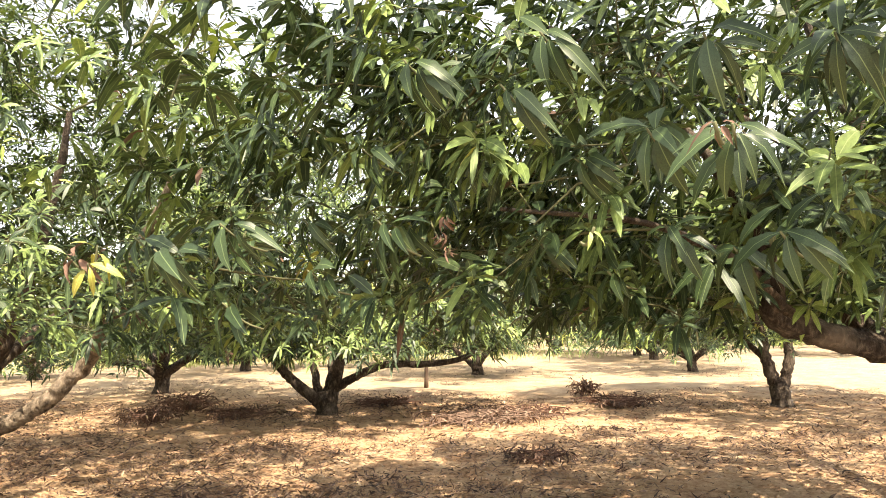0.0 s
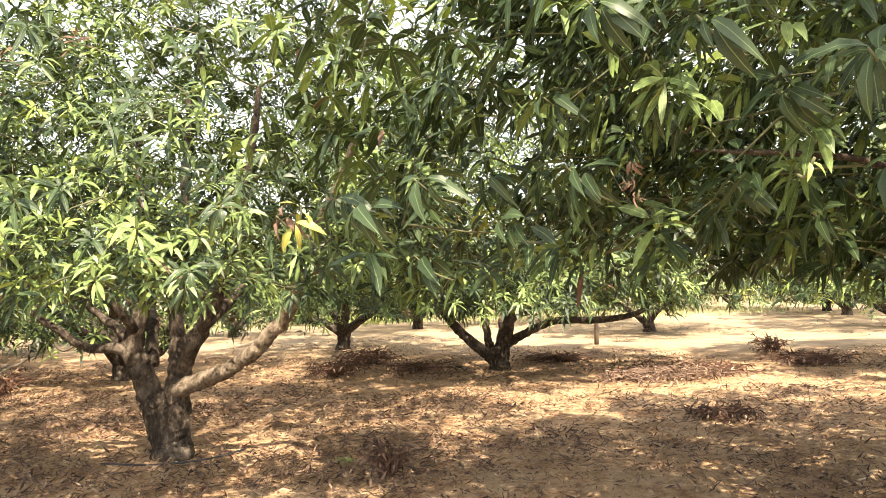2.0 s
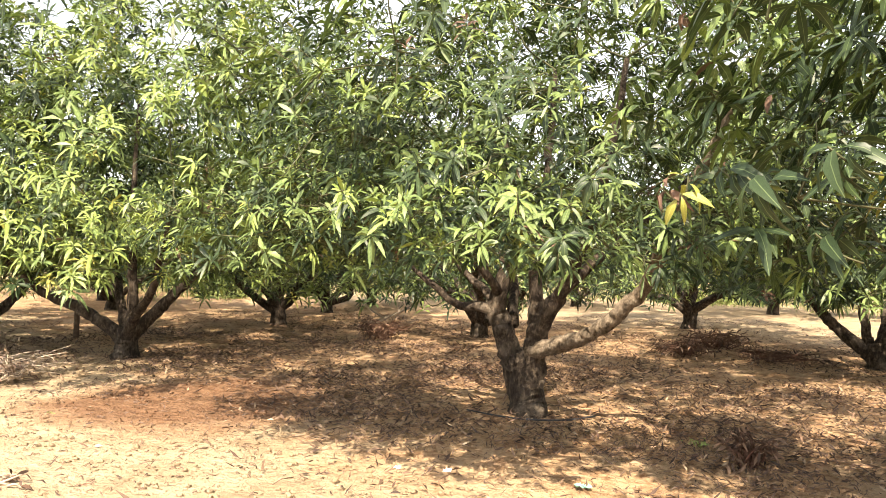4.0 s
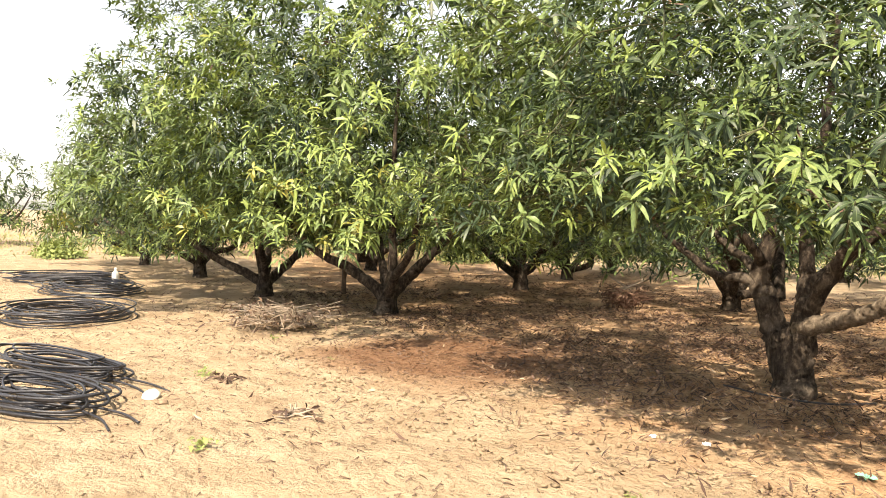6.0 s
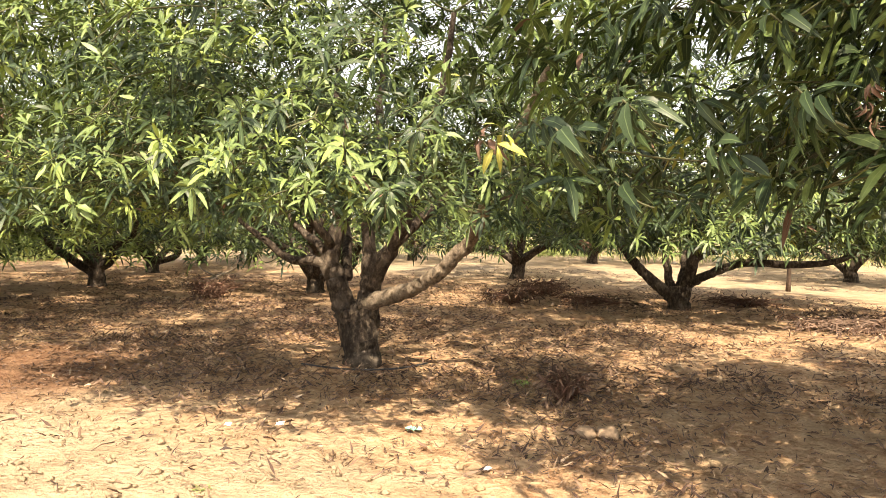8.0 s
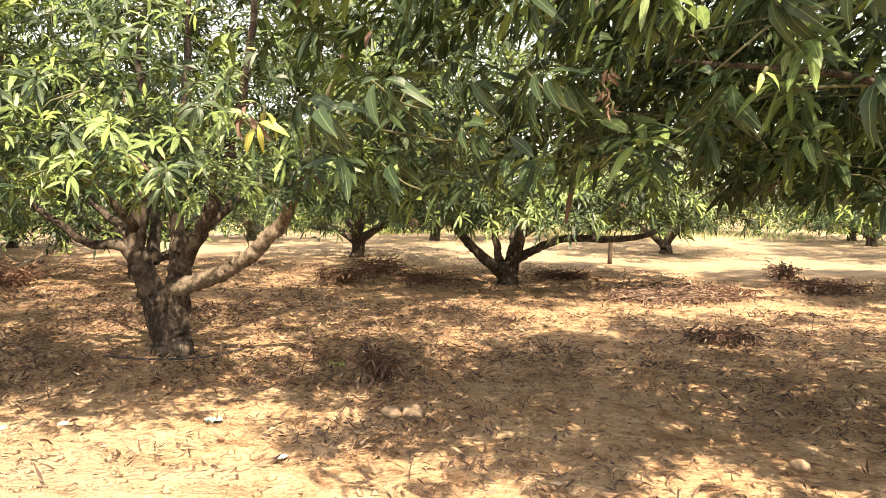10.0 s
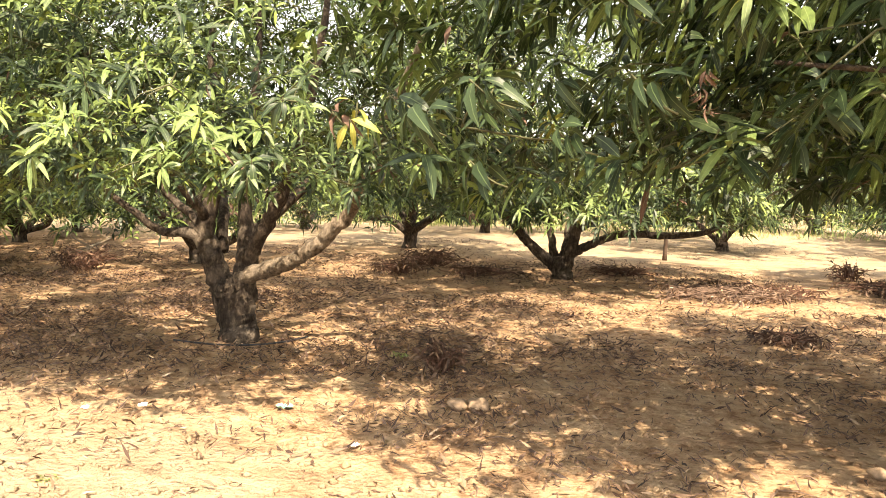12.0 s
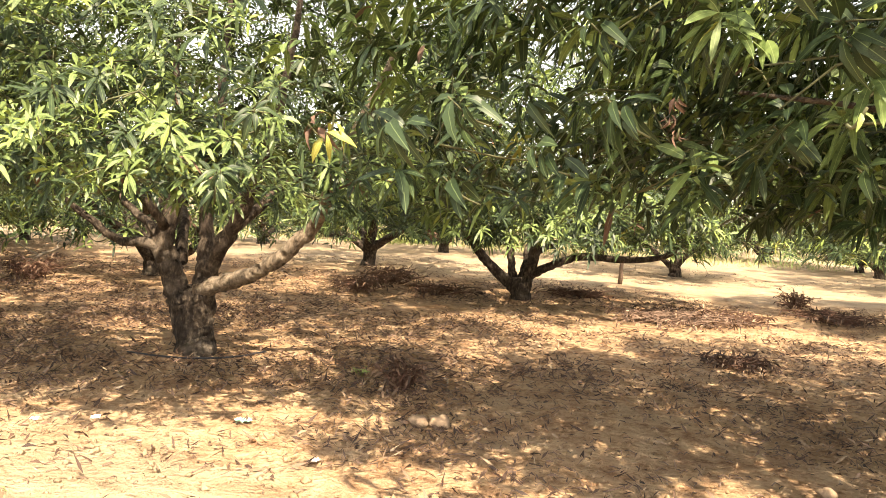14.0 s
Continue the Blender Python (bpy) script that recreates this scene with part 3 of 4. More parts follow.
OCHRE = [
    [(0, 0, -0.08, 0.21), (0, 0, 0.05, 0.16), (0.0, 0, 0.2, 0.145), (0.0, 0, 0.38, 0.115)],
    [(-0.05, 0, 0.22, 0.1), (-0.3, -0.25, 0.5, 0.085), (-0.55, -0.45, 0.68, 0.075), (-0.95, -0.75, 0.9, 0.055), (-1.5, -1.2, 1.6, 0.03), (-1.8, -1.5, 2.4, 0.012)],
    [(0.05, 0, 0.24, 0.095), (0.2, 0.25, 0.55, 0.085), (0.36, 0.5, 0.85, 0.07), (0.6, 0.8, 1.3, 0.05), (1.0, 1.2, 2.2, 0.02)],
    [(0.0, 0, 0.3, 0.085), (0.03, 0.06, 0.6, 0.075), (-0.05, 0.1, 1.1, 0.06), (0.1, 0.0, 2.0, 0.04), (0.0, 0.1, 3.6, 0.02)],
    [(0.06, -0.03, 0.28, 0.08), (0.4, -0.1, 0.6, 0.065), (0.9, -0.2, 0.95, 0.05), (1.7, -0.5, 1.8, 0.02)],
    [(-0.05, 0.03, 0.28, 0.08), (-0.5, 0.2, 0.7, 0.06), (-1.1, 0.5, 1.1, 0.045), (-1.9, 0.8, 2.0, 0.02)],
]
BROAD = [
    [(0, 0, -0.08, 0.2), (0, 0, 0.05, 0.15), (0.0, 0, 0.18, 0.135), (0.0, 0, 0.34, 0.105)],
    [(-0.04, 0, 0.2, 0.09), (-0.26, -0.35, 0.42, 0.078), (-0.5, -0.7, 0.62, 0.065), (-0.8, -1.1, 0.98, 0.05), (-1.1, -1.5, 1.8, 0.02)],
    [(0.03, 0.02, 0.22, 0.09), (0.2, 0.28, 0.5, 0.078), (0.36, 0.55, 0.85, 0.062), (0.6, 0.9, 1.5, 0.04), (0.9, 1.3, 2.6, 0.015)],
    [(0, 0, 0.28, 0.08), (-0.04, -0.08, 0.6, 0.07), (-0.12, -0.1, 1.1, 0.055), (-0.1, 0.1, 2.2, 0.035), (0, 0, 3.6, 0.015)],
    [(0.05, -0.03, 0.26, 0.075), (0.45, -0.2, 0.6, 0.06), (1.0, -0.5, 0.95, 0.045), (1.6, -0.8, 1.8, 0.02)],
    [(-0.05, 0.03, 0.26, 0.075), (-0.5, 0.25, 0.6, 0.06), (-1.1, 0.5, 1.0, 0.045), (-1.8, 0.8, 1.8, 0.02)],
]
SECOND = [
    [(0, 0, -0.08, 0.2), (0, 0, 0.05, 0.165), (-0.02, 0, 0.2, 0.15), (-0.03, 0, 0.34, 0.11)],
    [(-0.06, 0, 0.12, 0.10), (-0.2, 0, 0.25, 0.10), (-0.45, 0, 0.45, 0.085), (-0.68, -0.02, 0.68, 0.075), (-0.86, -0.1, 0.95, 0.065), (-1.3, -0.3, 1.6, 0.04), (-1.7, -0.5, 2.3, 0.02)],
    [(-0.12, 0.05, 0.28, 0.07), (-0.18, 0.08, 0.5, 0.065), (-0.24, 0.1, 0.92, 0.055), (-0.3, 0.2, 1.8, 0.04), (-0.3, 0.3, 2.8, 0.02)],
    [(0.05, 0, 0.15, 0.11), (0.12, 0, 0.4, 0.10), (0.2, 0, 0.72, 0.095), (0.31, 0, 1.13, 0.08), (0.5, -0.1, 1.9, 0.05), (0.7, -0.2, 2.9, 0.02)],
    [(0.14, 0, 0.38, 0.075), (0.36, -0.02, 0.50, 0.07), (0.62, -0.05, 0.63, 0.065), (0.97, -0.05, 0.74, 0.06), (1.6, -0.1, 0.74, 0.055), (2.2, -0.1, 0.82, 0.045), (2.7, -0.2, 1.15, 0.025)],
    [(0.2, 0, 0.72, 0.06), (0.45, 0, 0.9, 0.05), (0.8, 0.1, 1.05, 0.045), (1.4, 0.3, 1.6, 0.02)],
    [(0, 0.08, 0.25, 0.08), (0.05, 0.5, 0.7, 0.07), (0.1, 1.2, 1.3, 0.05), (0.1, 2.0, 2.1, 0.02)],
]
NEAR = [
    [(0, 0, -0.1, 0.26), (0, 0, 0.1, 0.2), (-0.05, 0, 0.45, 0.18), (-0.1, 0, 0.62, 0.13)],
    [(-0.05, -0.1, 0.5, 0.11), (-0.4, -0.4, 0.98, 0.095), (-0.85, -0.62, 1.17, 0.088), (-1.28, -0.7, 1.27, 0.08), (-1.55, -0.72, 1.34, 0.075), (-1.76, -0.75, 1.44, 0.07), (-1.82, -0.85, 1.75, 0.04), (-2.1, -0.9, 2.2, 0.028), (-2.6, -1.0, 2.8, 0.014)],
    [(-1.7, -0.8, 1.44, 0.03), (-2.1, -1.1, 1.7, 0.022), (-2.7, -1.5, 1.85, 0.014), (-3.4, -2.0, 1.85, 0.007)],
    [(0, 0, 0.5, 0.12), (-0.1, 0.1, 1.1, 0.10), (-0.3, 0.1, 2.0, 0.07), (-0.8, 0.1, 3.0, 0.04), (-1.2, 0.0, 3.9, 0.015)],
    [(0.05, 0.1, 0.5, 0.1), (0.4, 0.9, 1.0, 0.08), (0.8, 1.8, 1.8, 0.05), (1.0, 2.6, 2.6, 0.02)],
    [(0.05, -0.1, 0.5, 0.1), (0.5, -0.9, 1.1, 0.08), (0.6, -1.8, 1.9, 0.05), (0.6, -2.4, 2.6, 0.02)],
    [(0, 0.05, 0.55, 0.1), (-0.3, 0.7, 1.3, 0.08), (-0.9, 1.2, 2.1, 0.05), (-1.9, 1.5, 2.9, 0.02)],
    [(-0.2, 0, 1.7, 0.05), (-1.0, 0.3, 2.6, 0.034), (-2.2, 0.2, 3.2, 0.02), (-3.2, -0.3, 3.4, 0.01)],
]


def main_singles(rng, tree):
    f = np.array([-4.495, 6.53, 0.0])
    spots = [(-3.0, 3.68, 1.75)] + [(-4.45 + 3.2 * math.cos(a), 6.55 + 3.05 * math.sin(a), z) for a, z in
             zip(rng.uniform(-2.6, -0.9, 24), rng.uniform(1.4, 3.0, 24))]
    at = np.array(spots) - f
    axis = unit(at * np.array([1, 1, 0]) + np.array([0, 0, 1.2]))
    axis[0] = unit(np.array([0.35, -0.8, 0.55]))
    leaf_objects(rng, tree, at[:1], axis[:1], 8, 0.13, [2], hang=0.1)
    leaf_objects(rng, tree, at[1:], axis[1:], 11, 0.13, list(rng.choice(3, 24, p=[.5, .47, .03])), hang=0.3)


def near_singles(rng, tree):
    f = np.array([2.9, 5.2, 0.0])
    spots = [(-0.15, 2.05, 1.85), (-0.2, 2.45, 1.95), (-0.45, 2.62, 2.29), (-0.86, 2.87, 2.3), (-1.03, 3.24, 2.1), (-0.63, 3.44, 2.1), (-0.08, 2.33, 2.17), (0.19, 2.2, 2.12), (-0.05, 2.76, 1.72),
             (0.15, 2.44, 1.66), (-0.36, 3.36, 1.76), (-0.92, 3.69, 1.86), (-1.33, 3.86, 1.91), (-1.64, 4.01, 1.85), (-1.26, 3.69, 2.29), (-1.95, 4.14, 1.85), (-0.27, 2.99, 1.99), (-0.06, 3.4, 1.62),
             (-0.65, 4.11, 1.68), (0.22, 2.88, 1.66), (-0.585, 2.53, 2.10), (-1.45, 2.86, 1.76), (-1.72, 3.05, 1.70), (-1.2, 3.05, 1.62), (-1.55, 3.3, 1.52), (-0.95, 2.75, 1.75), (-1.9, 3.35, 1.78)]
    at = np.array(spots) - f
    axis = unit(at * np.array([1, 1, 0]) + np.array([0, 0, 0.9]) + rng.normal(0, 0.7, at.shape))
    leaf_objects(rng, tree, at, axis, 10, 0.165, rng.choice(3, len(at), p=[.92, .08, 0]), hang=0.65)
    # withered, yellowing and pale young shoots
    odd = np.array([(-0.73, 3.13, 1.80), (-0.74, 3.12, 1.74), (-0.72, 3.14, 1.69), (-2.27, 4.02, 2.62), (-2.05, 3.14, 1.69), (-1.98, 3.12, 1.66), (-1.96, 3.14, 1.72), (-0.45, 2.14, 1.64), (-0.36, 1.66, 1.75)]) - f
    odd_axis = unit(np.array([(-.3, -.5, -.9), (.5, -.2, -.7), (-.2, .5, -.8), (-.4, -.5, -.6), (-.6, -.6, .2), (.2, -.6, .1), (.3, -.4, .9), (.3, -.8, .2), (-.5, -.6, .1)]))
    for i, (kind, many, size, hang) in enumerate([(4, 8, 0.05, 1.6), (4, 7, 0.05, 1.6), (4, 6, 0.045, 1.6), (4, 7, 0.085, .8), (4, 7, 0.09, .5), (3, 3, 0.115, .9), (3, 3, 0.11, 0.0), (2, 2, 0.05, .3), (4, 5, 0.04, .5)]):
        leaf_objects(rng, tree, odd[i:i + 1], odd_axis[i:i + 1], many, size, [kind], hang=hang)


def ochre_singles(rng, tree):
    """Yellowing and withered whorls on the sunny face."""
    at = np.array([(1.8, -2.44, 1.75), (2.24, -1.82, 1.32), (2.05, -0.3, 3.5), (2.1, -0.25, 2.45), (1.5, -2.7, 1.9)])
    axis = unit(at * np.array([1, 1, 0]) + np.array([0, 0, 1.6]))
    leaf_objects(rng, tree, at, axis, 10, 0.15, [3, 3, 3, 4, 3], hang=0.35)


def main_extra(rng):
    """A low skirt and full shoulders on the sunny side."""
    n = 165
    a = rng.uniform(-2.65, -0.2, n)
    q = rng.uniform(1.6, 3.05, n)
    z = np.where(np.arange(n) < 70, rng.uniform(1.36, 1.9, n), rng.uniform(1.5, 3.1, n))
    c = np.stack([q * np.cos(a), q * np.sin(a), z], -1)
    crest = np.stack([rng.uniform(-2.6, 2.6, 85), rng.uniform(0.3, 2.6, 85), rng.uniform(2.5, 4.7, 85)], -1)
    c = np.concatenate([c, crest])
    return c, unit(c * np.array([1, 1, 0.25]))


def low_skirt(rng):
    """Shoots that hang low all round the crown's edge."""
    a, q = rng.uniform(0, 6.283, 110), rng.uniform(0.35, 1.0, 110) ** 0.6 * 3.1
    c = np.stack([q * np.cos(a), q * np.sin(a), rng.uniform(1.15, 1.75, 110)], -1)
    return c, unit(c * np.array([1, 1, 0.2]))


def near_extra(rng):
    """Low sprays on the side towards the clearing, and a few high ones for shade."""
    n = 320
    x, y = rng.uniform(-2.0, 3.0, n), rng.uniform(3.0, 5.8, n)
    z = rng.uniform(1.5, 3.0, n)
    k = 14
    # high clumps out of view, added to cast shade on what lies below
    x[:k], y[:k], z[:k] = rng.uniform(0.2, 3.5, k), rng.uniform(0.6, 2.4, k), rng.uniform(2.7, 3.7, k)
    x[k:90], y[k:90], z[k:90] = rng.uniform(0.2, 3.6, 90 - k), rng.uniform(4.4, 7.6, 90 - k), rng.uniform(1.32, 2.1, 90 - k)
    x[90:116], y[90:116], z[90:116] = rng.uniform(-1.6, 0.7, 26), rng.uniform(2.9, 4.5, 26), rng.uniform(2.15, 3.1, 26)
    x[-90:], y[-90:], z[-90:] = rng.uniform(-1.2, 1.8, 90), rng.uniform(3.4, 6.4, 90), rng.uniform(1.55, 3.6, 90)
    c = np.stack([x - 2.9, y - 5.2, z], -1)
    return c, unit(c * np.array([1, 1, 0.2]))


CLEARING = [((-0.74, 3.04, 1.84), 0.24), ((0.83, 4.18, 3.2), 0.5), ((0.55, 4.8, 2.2), 0.33), ((1.3, 3.5, 3.6), 0.45), ((-3.2, 5.75, 2.05), 0.55), ((-2.75, 4.6, 3.6), 0.5), ((-3.6, 5.5, 2.2), 0.4), ((-3.35, 4.95, 3.05), 0.42), ((-2.9, 5.1, 3.0), 0.65), ((-0.9, 0.45, 1.3), 1.95), ((-1.7, 1.5, 1.4), 1.85), ((-0.6, 1.2, 0.7), 1.8)]
mango_tree((-4.495, 6.53), "forked mango tree, one pale limb, sunlit bright green crown", 11, 3.08, 4.9, 1.36, MAIN, lightened=5, centre=(0.14, -0.08), clumps=245, per=12, leaves=11, size=0.128, level=3, scatter=0.21, core=0.16, broad=1.0, airy=0.36, hang=0.0, fill=170,
           branches=120, singled=40, twigs="all", singles=main_singles, extra=main_extra, tone=(0.46, 0.45, 0.085, 0.003, 0.001), clear=CLEARING)
mango_tree((2.9, 5.2), "dark green mango tree with a heavy limb over shaded soil", 23, 4.2, 4.8, 1.44, NEAR, centre=(-0.9, -0.9), clumps=210, per=10, leaves=10, size=0.16, core=0.1, broad=1.3, airy=0.45, hang=0.22, fill=110, level=3, scatter=0.21,
           branches=140, singled=40, twigs="all", singles=near_singles, extra=near_extra, tone=(0.60, 0.38, 0.015, 0.004, 0.001), clear=CLEARING)
mango_tree((-2.2, 12.5), "mango tree forked at the ground with one long level limb", 31, 3.3, 5.4, 0.93, SECOND, core=0.32, extra=low_skirt, clumps=370, per=9, leaves=10, size=0.17, level=1, branches=130, singled=25)
mango_tree((-10.5, 6.0), "mango tree with dense yellowish green sunlit crown", 37, 3.4, 5.9, 0.98, OCHRE, singles=ochre_singles, clumps=430, per=9, leaves=10, size=0.16, level=1, branches=130, singled=25, tone=(0.12, 0.42, 0.43, 0.025, 0.001))
mango_tree((-13.4, 5.25), "mango tree with a broad green crown beside the clearing", 41, 3.3, 5.4, 0.95, BROAD, tone=(0.28, 0.58, 0.13, 0.006, 0.002), clumps=400, per=9, leaves=10, size=0.165, level=1, branches=110, singled=20)
mango_tree((4.95, 11.85), "slender mango tree forking into two stems", 43, 3.4, 4.7, 1.02, [
    [(0, 0, -0.08, 0.2), (0, 0, 0.05, 0.155), (-0.03, 0, 0.25, 0.145), (-0.04, 0, 0.4, 0.1)],
    [(-0.06, 0, 0.25, 0.1), (-0.15, 0, 0.5, 0.095), (-0.24, 0, 0.8, 0.08), (-0.27, 0, 1.15, 0.07), (-0.7, -0.2, 2.0, 0.05), (-1.2, -0.4, 3.0, 0.02)],
    [(0.02, 0, 0.25, 0.09), (0.1, 0, 0.5, 0.085), (0.16, 0, 0.75, 0.08), (0.15, 0, 1.1, 0.07), (0.5, 0.3, 2.0, 0.05), (0.9, 0.5, 2.9, 0.02)],
    [(-0.2, 0, 0.7, 0.05), (-0.8, 0.4, 1.4, 0.04), (-1.6, 0.7, 2.0, 0.02)]], clumps=340, per=9, leaves=10, size=0.18, level=1, branches=90, singled=15)

# ---- the rows behind: three crowns, copied and turned ----
MID = [mango_tree((-8.6, 11.9), "mango tree with dark spreading limbs in full leaf", 53, 3.2, 6.8, 0.55, core=0.3, clumps=220, per=7, leaves=8, size=0.205, level=1, branches=40, twigs=False, sides=7, fill=430, tone=(0.58, 0.35, 0.05, 0.006, 0.002)),
       mango_tree((-6.3, 17.0), "mango tree with dark spreading limbs in full leaf", 59, 3.1, 6.6, 0.55, core=0.3, clumps=200, per=7, leaves=8, size=0.205, level=1, branches=40, twigs=False, sides=7, fill=430, tone=(0.58, 0.35, 0.05, 0.006, 0.002)),
       mango_tree((-12.9, 10.8), "mango tree with dark spreading limbs in full leaf", 61, 3.1, 6.4, 0.58, core=0.3, clumps=230, per=7, leaves=8, size=0.205, level=1, branches=40, twigs=False, sides=7, fill=430, tone=(0.3, 0.42, 0.22, 0.02, 0.001))]
for k, (x, y, s) in enumerate([(0.93, 19.9, 0.95), (6.5, 19.4, 0.8), (-17.5, 5.4, 0.88), (-14.6, 13.9, 0.95), (-16.0, 17.2, 0.9), (-21.6, 5.2, 0.8), (-18.6, 10.4, 1.0)]):
    copy_thing(MID[k % 3], pose(x, y, 0, 0, 0, 70 + 97 * k) @ Matrix.Scale(s, 4))
FAR = [mango_tree((-11.5, 22.0), "distant mango tree in full leaf", 71, 3.1, 4.3, 0.5, core=0.35, clumps=125, per=5, leaves=6, size=0.35, level=2, branches=20, twigs=False, sides=5, fill=70),
       mango_tree((-1.0, 25.5), "distant mango tree in full leaf", 73, 3.0, 4.2, 0.5, core=0.35, clumps=125, per=5, leaves=6, size=0.35, level=2, branches=20, twigs=False, sides=5, fill=70)]
rng = np.random.default_rng(5)
far_spots = [(7.2, 24.5), (7.6, 27.5), (5.2, 30.5), (-6, 24), (-16.5, 22.5), (-22, 12), (-23, 18), (-27, 8), (-27, 14), (-28, 21), (-21, 26), (-12, 29), (-5, 31), (0.5, 33), (13, 31), (14, 25), (19, 28)]
far_spots += [(x + rng.normal(0, .6), y + rng.normal(0, .6)) for y in (38,) for x in range(-44, 34, 6)]
far_spots += [(-34 + rng.normal(0, .6), y) for y in range(-4, 34, 6)]
for k, (x, y) in enumerate(far_spots):
    copy_thing(FAR[k % 2], pose(x, y, 0, 0, 0, 131 * k) @ Matrix.Scale(float(rng.uniform(0.85, 1.1)), 4))

TRUNKS = [(-4.3, 6.9, 3.2), (1.4, 6.3, 3.7), (-2.2, 12.5, 3.3), (-10.5, 6.0, 3.0), (-13.4, 5.25, 3.1), (4.95, 11.85, 3.0), (-8.6, 11.9, 3.2), (-6.3, 17.0, 3.1), (-12.9, 10.8, 3.1),
          (0.93, 19.9, 2.8), (6.5, 19.4, 2.5), (-17.5, 5.4, 3), (-14.6, 13.9, 3), (-7.6, 7.6, 2.9)]


# ---- fallen leaves and twigs ----
def fallen(count, seed):
    """Spots on the ground, crowded below the trees."""
    r = np.random.default_rng(seed)
    t = np.array(TRUNKS)
    weight = np.array([6, 5, 2, 2.6, 1, 1, 2.0, .8, .9, .3, .2, .3, .3, 3])
    k = r.choice(len(t), count, p=weight / weight.sum())
    a, q = r.uniform(0, 6.283, count), r.uniform(0, 1, count) ** 0.55 * 1.08
    x, y = t[k, 0] + q * t[k, 2] * np.cos(a), t[k, 1] + q * t[k, 2] * np.sin(a)
    far = r.uniform(size=count) < 0.16
    x, y = np.where(far, r.uniform(-14, 5, count), x), np.where(far, r.uniform(1, 14, count), y)
    patch = np.sin(1.9 * x + 1.3 * np.sin(1.1 * y)) + np.sin(2.3 * y + 1.7 * np.sin(0.9 * x))
    keep = r.uniform(-2.2, 1.7, count) < patch
    keep &= (y > 4.15 + 0.3 * np.sin(2.1 * x) + np.where(x < -6, 0.8, 0)) | (r.uniform(size=count) < 0.34) | (x > -1.0)
    keep &= (y > np.where(x < -5.0, 6.4, np.where(x < -1.6, 5.4, 6.6))) | (r.uniform(size=count) < 0.7)
    return x[keep], y[keep], r


x, y, r = fallen(170000, 3)
n = len(x)
a = r.uniform(0, 6.283, n)
base = np.stack([x, y, ground_height(x, y) + r.uniform(0.006, 0.03, n)], -1)
way = np.stack([np.cos(a), np.sin(a), r.normal(0.06, 0.2, n)], -1)
up = unit(np.stack([r.normal(0, .8, n), r.normal(0, .8, n), np.ones(n)], -1))
length = 0.025 + 0.068 * r.uniform(0, 1, n) ** 1.5
co, faces, uv, _ = blades(base, way, up, length, length * r.uniform(0.06, 0.14, n), r.uniform(-0.6, 0.2, n), 2, 1.1)
co[:, 2] = np.maximum(co[:, 2], ground_height(co[:, 0], co[:, 1]) + 0.003)
tagged(new("leaf_litter", mesh_from("leaf_litter", co, faces, [LITTER], uv)), "brown fallen mango leaves strewn over the soil", "leaf litter", kind="stuff")

x, y, r = fallen(4500, 4)
sticks = Tubes(8)
for px, py in zip(x, y):
    a, l = r.uniform(0, 6.283), r.uniform(0.05, 0.22)
    z = float(ground_height(px, py)) + 0.008
    c, s = math.cos(a) * l, math.sin(a) * l
    sticks.add(np.array([[px, py, z, 0.005], [px + c / 2 + r.normal(0, .02), py + s / 2 + r.normal(0, .02), z + 0.012, 0.0045], [px + c, py + s, z, 0.003]]), 3, 0)
for _ in range(2200):
    px, py, a, l = r.uniform(-12, 2), r.uniform(1.2, 6.5), r.uniform(0, 6.283), r.uniform(0.02, 0.075)
    z = float(ground_height(px, py)) + 0.004
    c, s = math.cos(a) * l, math.sin(a) * l
    sticks.add(np.array([[px, py, z, 0.004], [px + c / 2 + r.normal(0, .012), py + s / 2 + r.normal(0, .012), z + 0.012, 0.0045], [px + c, py + s, z, 0.002]]), 3, 0)
tagged(new("fallen_twigs", sticks.mesh("fallen_twigs", TWIG)), "thin dry twigs scattered on the soil", "twigs", kind="stuff")


def clods(count, seed, west, east, south, north, largest):
    """Crumbs of soil and grit, many and small."""
    r = np.random.default_rng(seed)
    x, y = r.uniform(west, east, count), south + (north - south) * r.uniform(0, 1, count) ** 1.5
    size = 0.005 + largest * r.uniform(0, 1, count) ** 3
    shape = np.array([(1, 0, 0), (0, 1, 0), (-1, 0, 0), (0, -1, 0), (0, 0, .8), (0, 0, -.5)])
    co = shape[None] * size[:, None, None] * r.uniform(0.6, 1.4, (count, 6, 1))
    a = r.uniform(0, 6.28, count)
    c, s = np.cos(a)[:, None], np.sin(a)[:, None]
    co = np.stack([co[..., 0] * c - co[..., 1] * s, co[..., 0] * s + co[..., 1] * c, co[..., 2]], -1)
    co += np.stack([x, y, ground_height(x, y) + size * 0.2], -1)[:, None]
    tri = np.array([(0, 1, 4), (1, 2, 4), (2, 3, 4), (3, 0, 4), (1, 0, 5), (2, 1, 5), (3, 2, 5), (0, 3, 5)])
    faces = (np.arange(count)[:, None, None] * 6 + tri[None]).reshape(-1, 3)
    return tagged(new("soil_crumbs", mesh_from("soil_crumbs", co.reshape(-1, 3), faces, [SOIL])), "loose crumbs of tan soil and grit", "soil", kind="stuff")


clods(5000, 12, -13, 4.5, 0.6, 9.6, 0.015)
clods(6500, 13, -8.5, 3.5, 3.0, 10.0, 0.026)


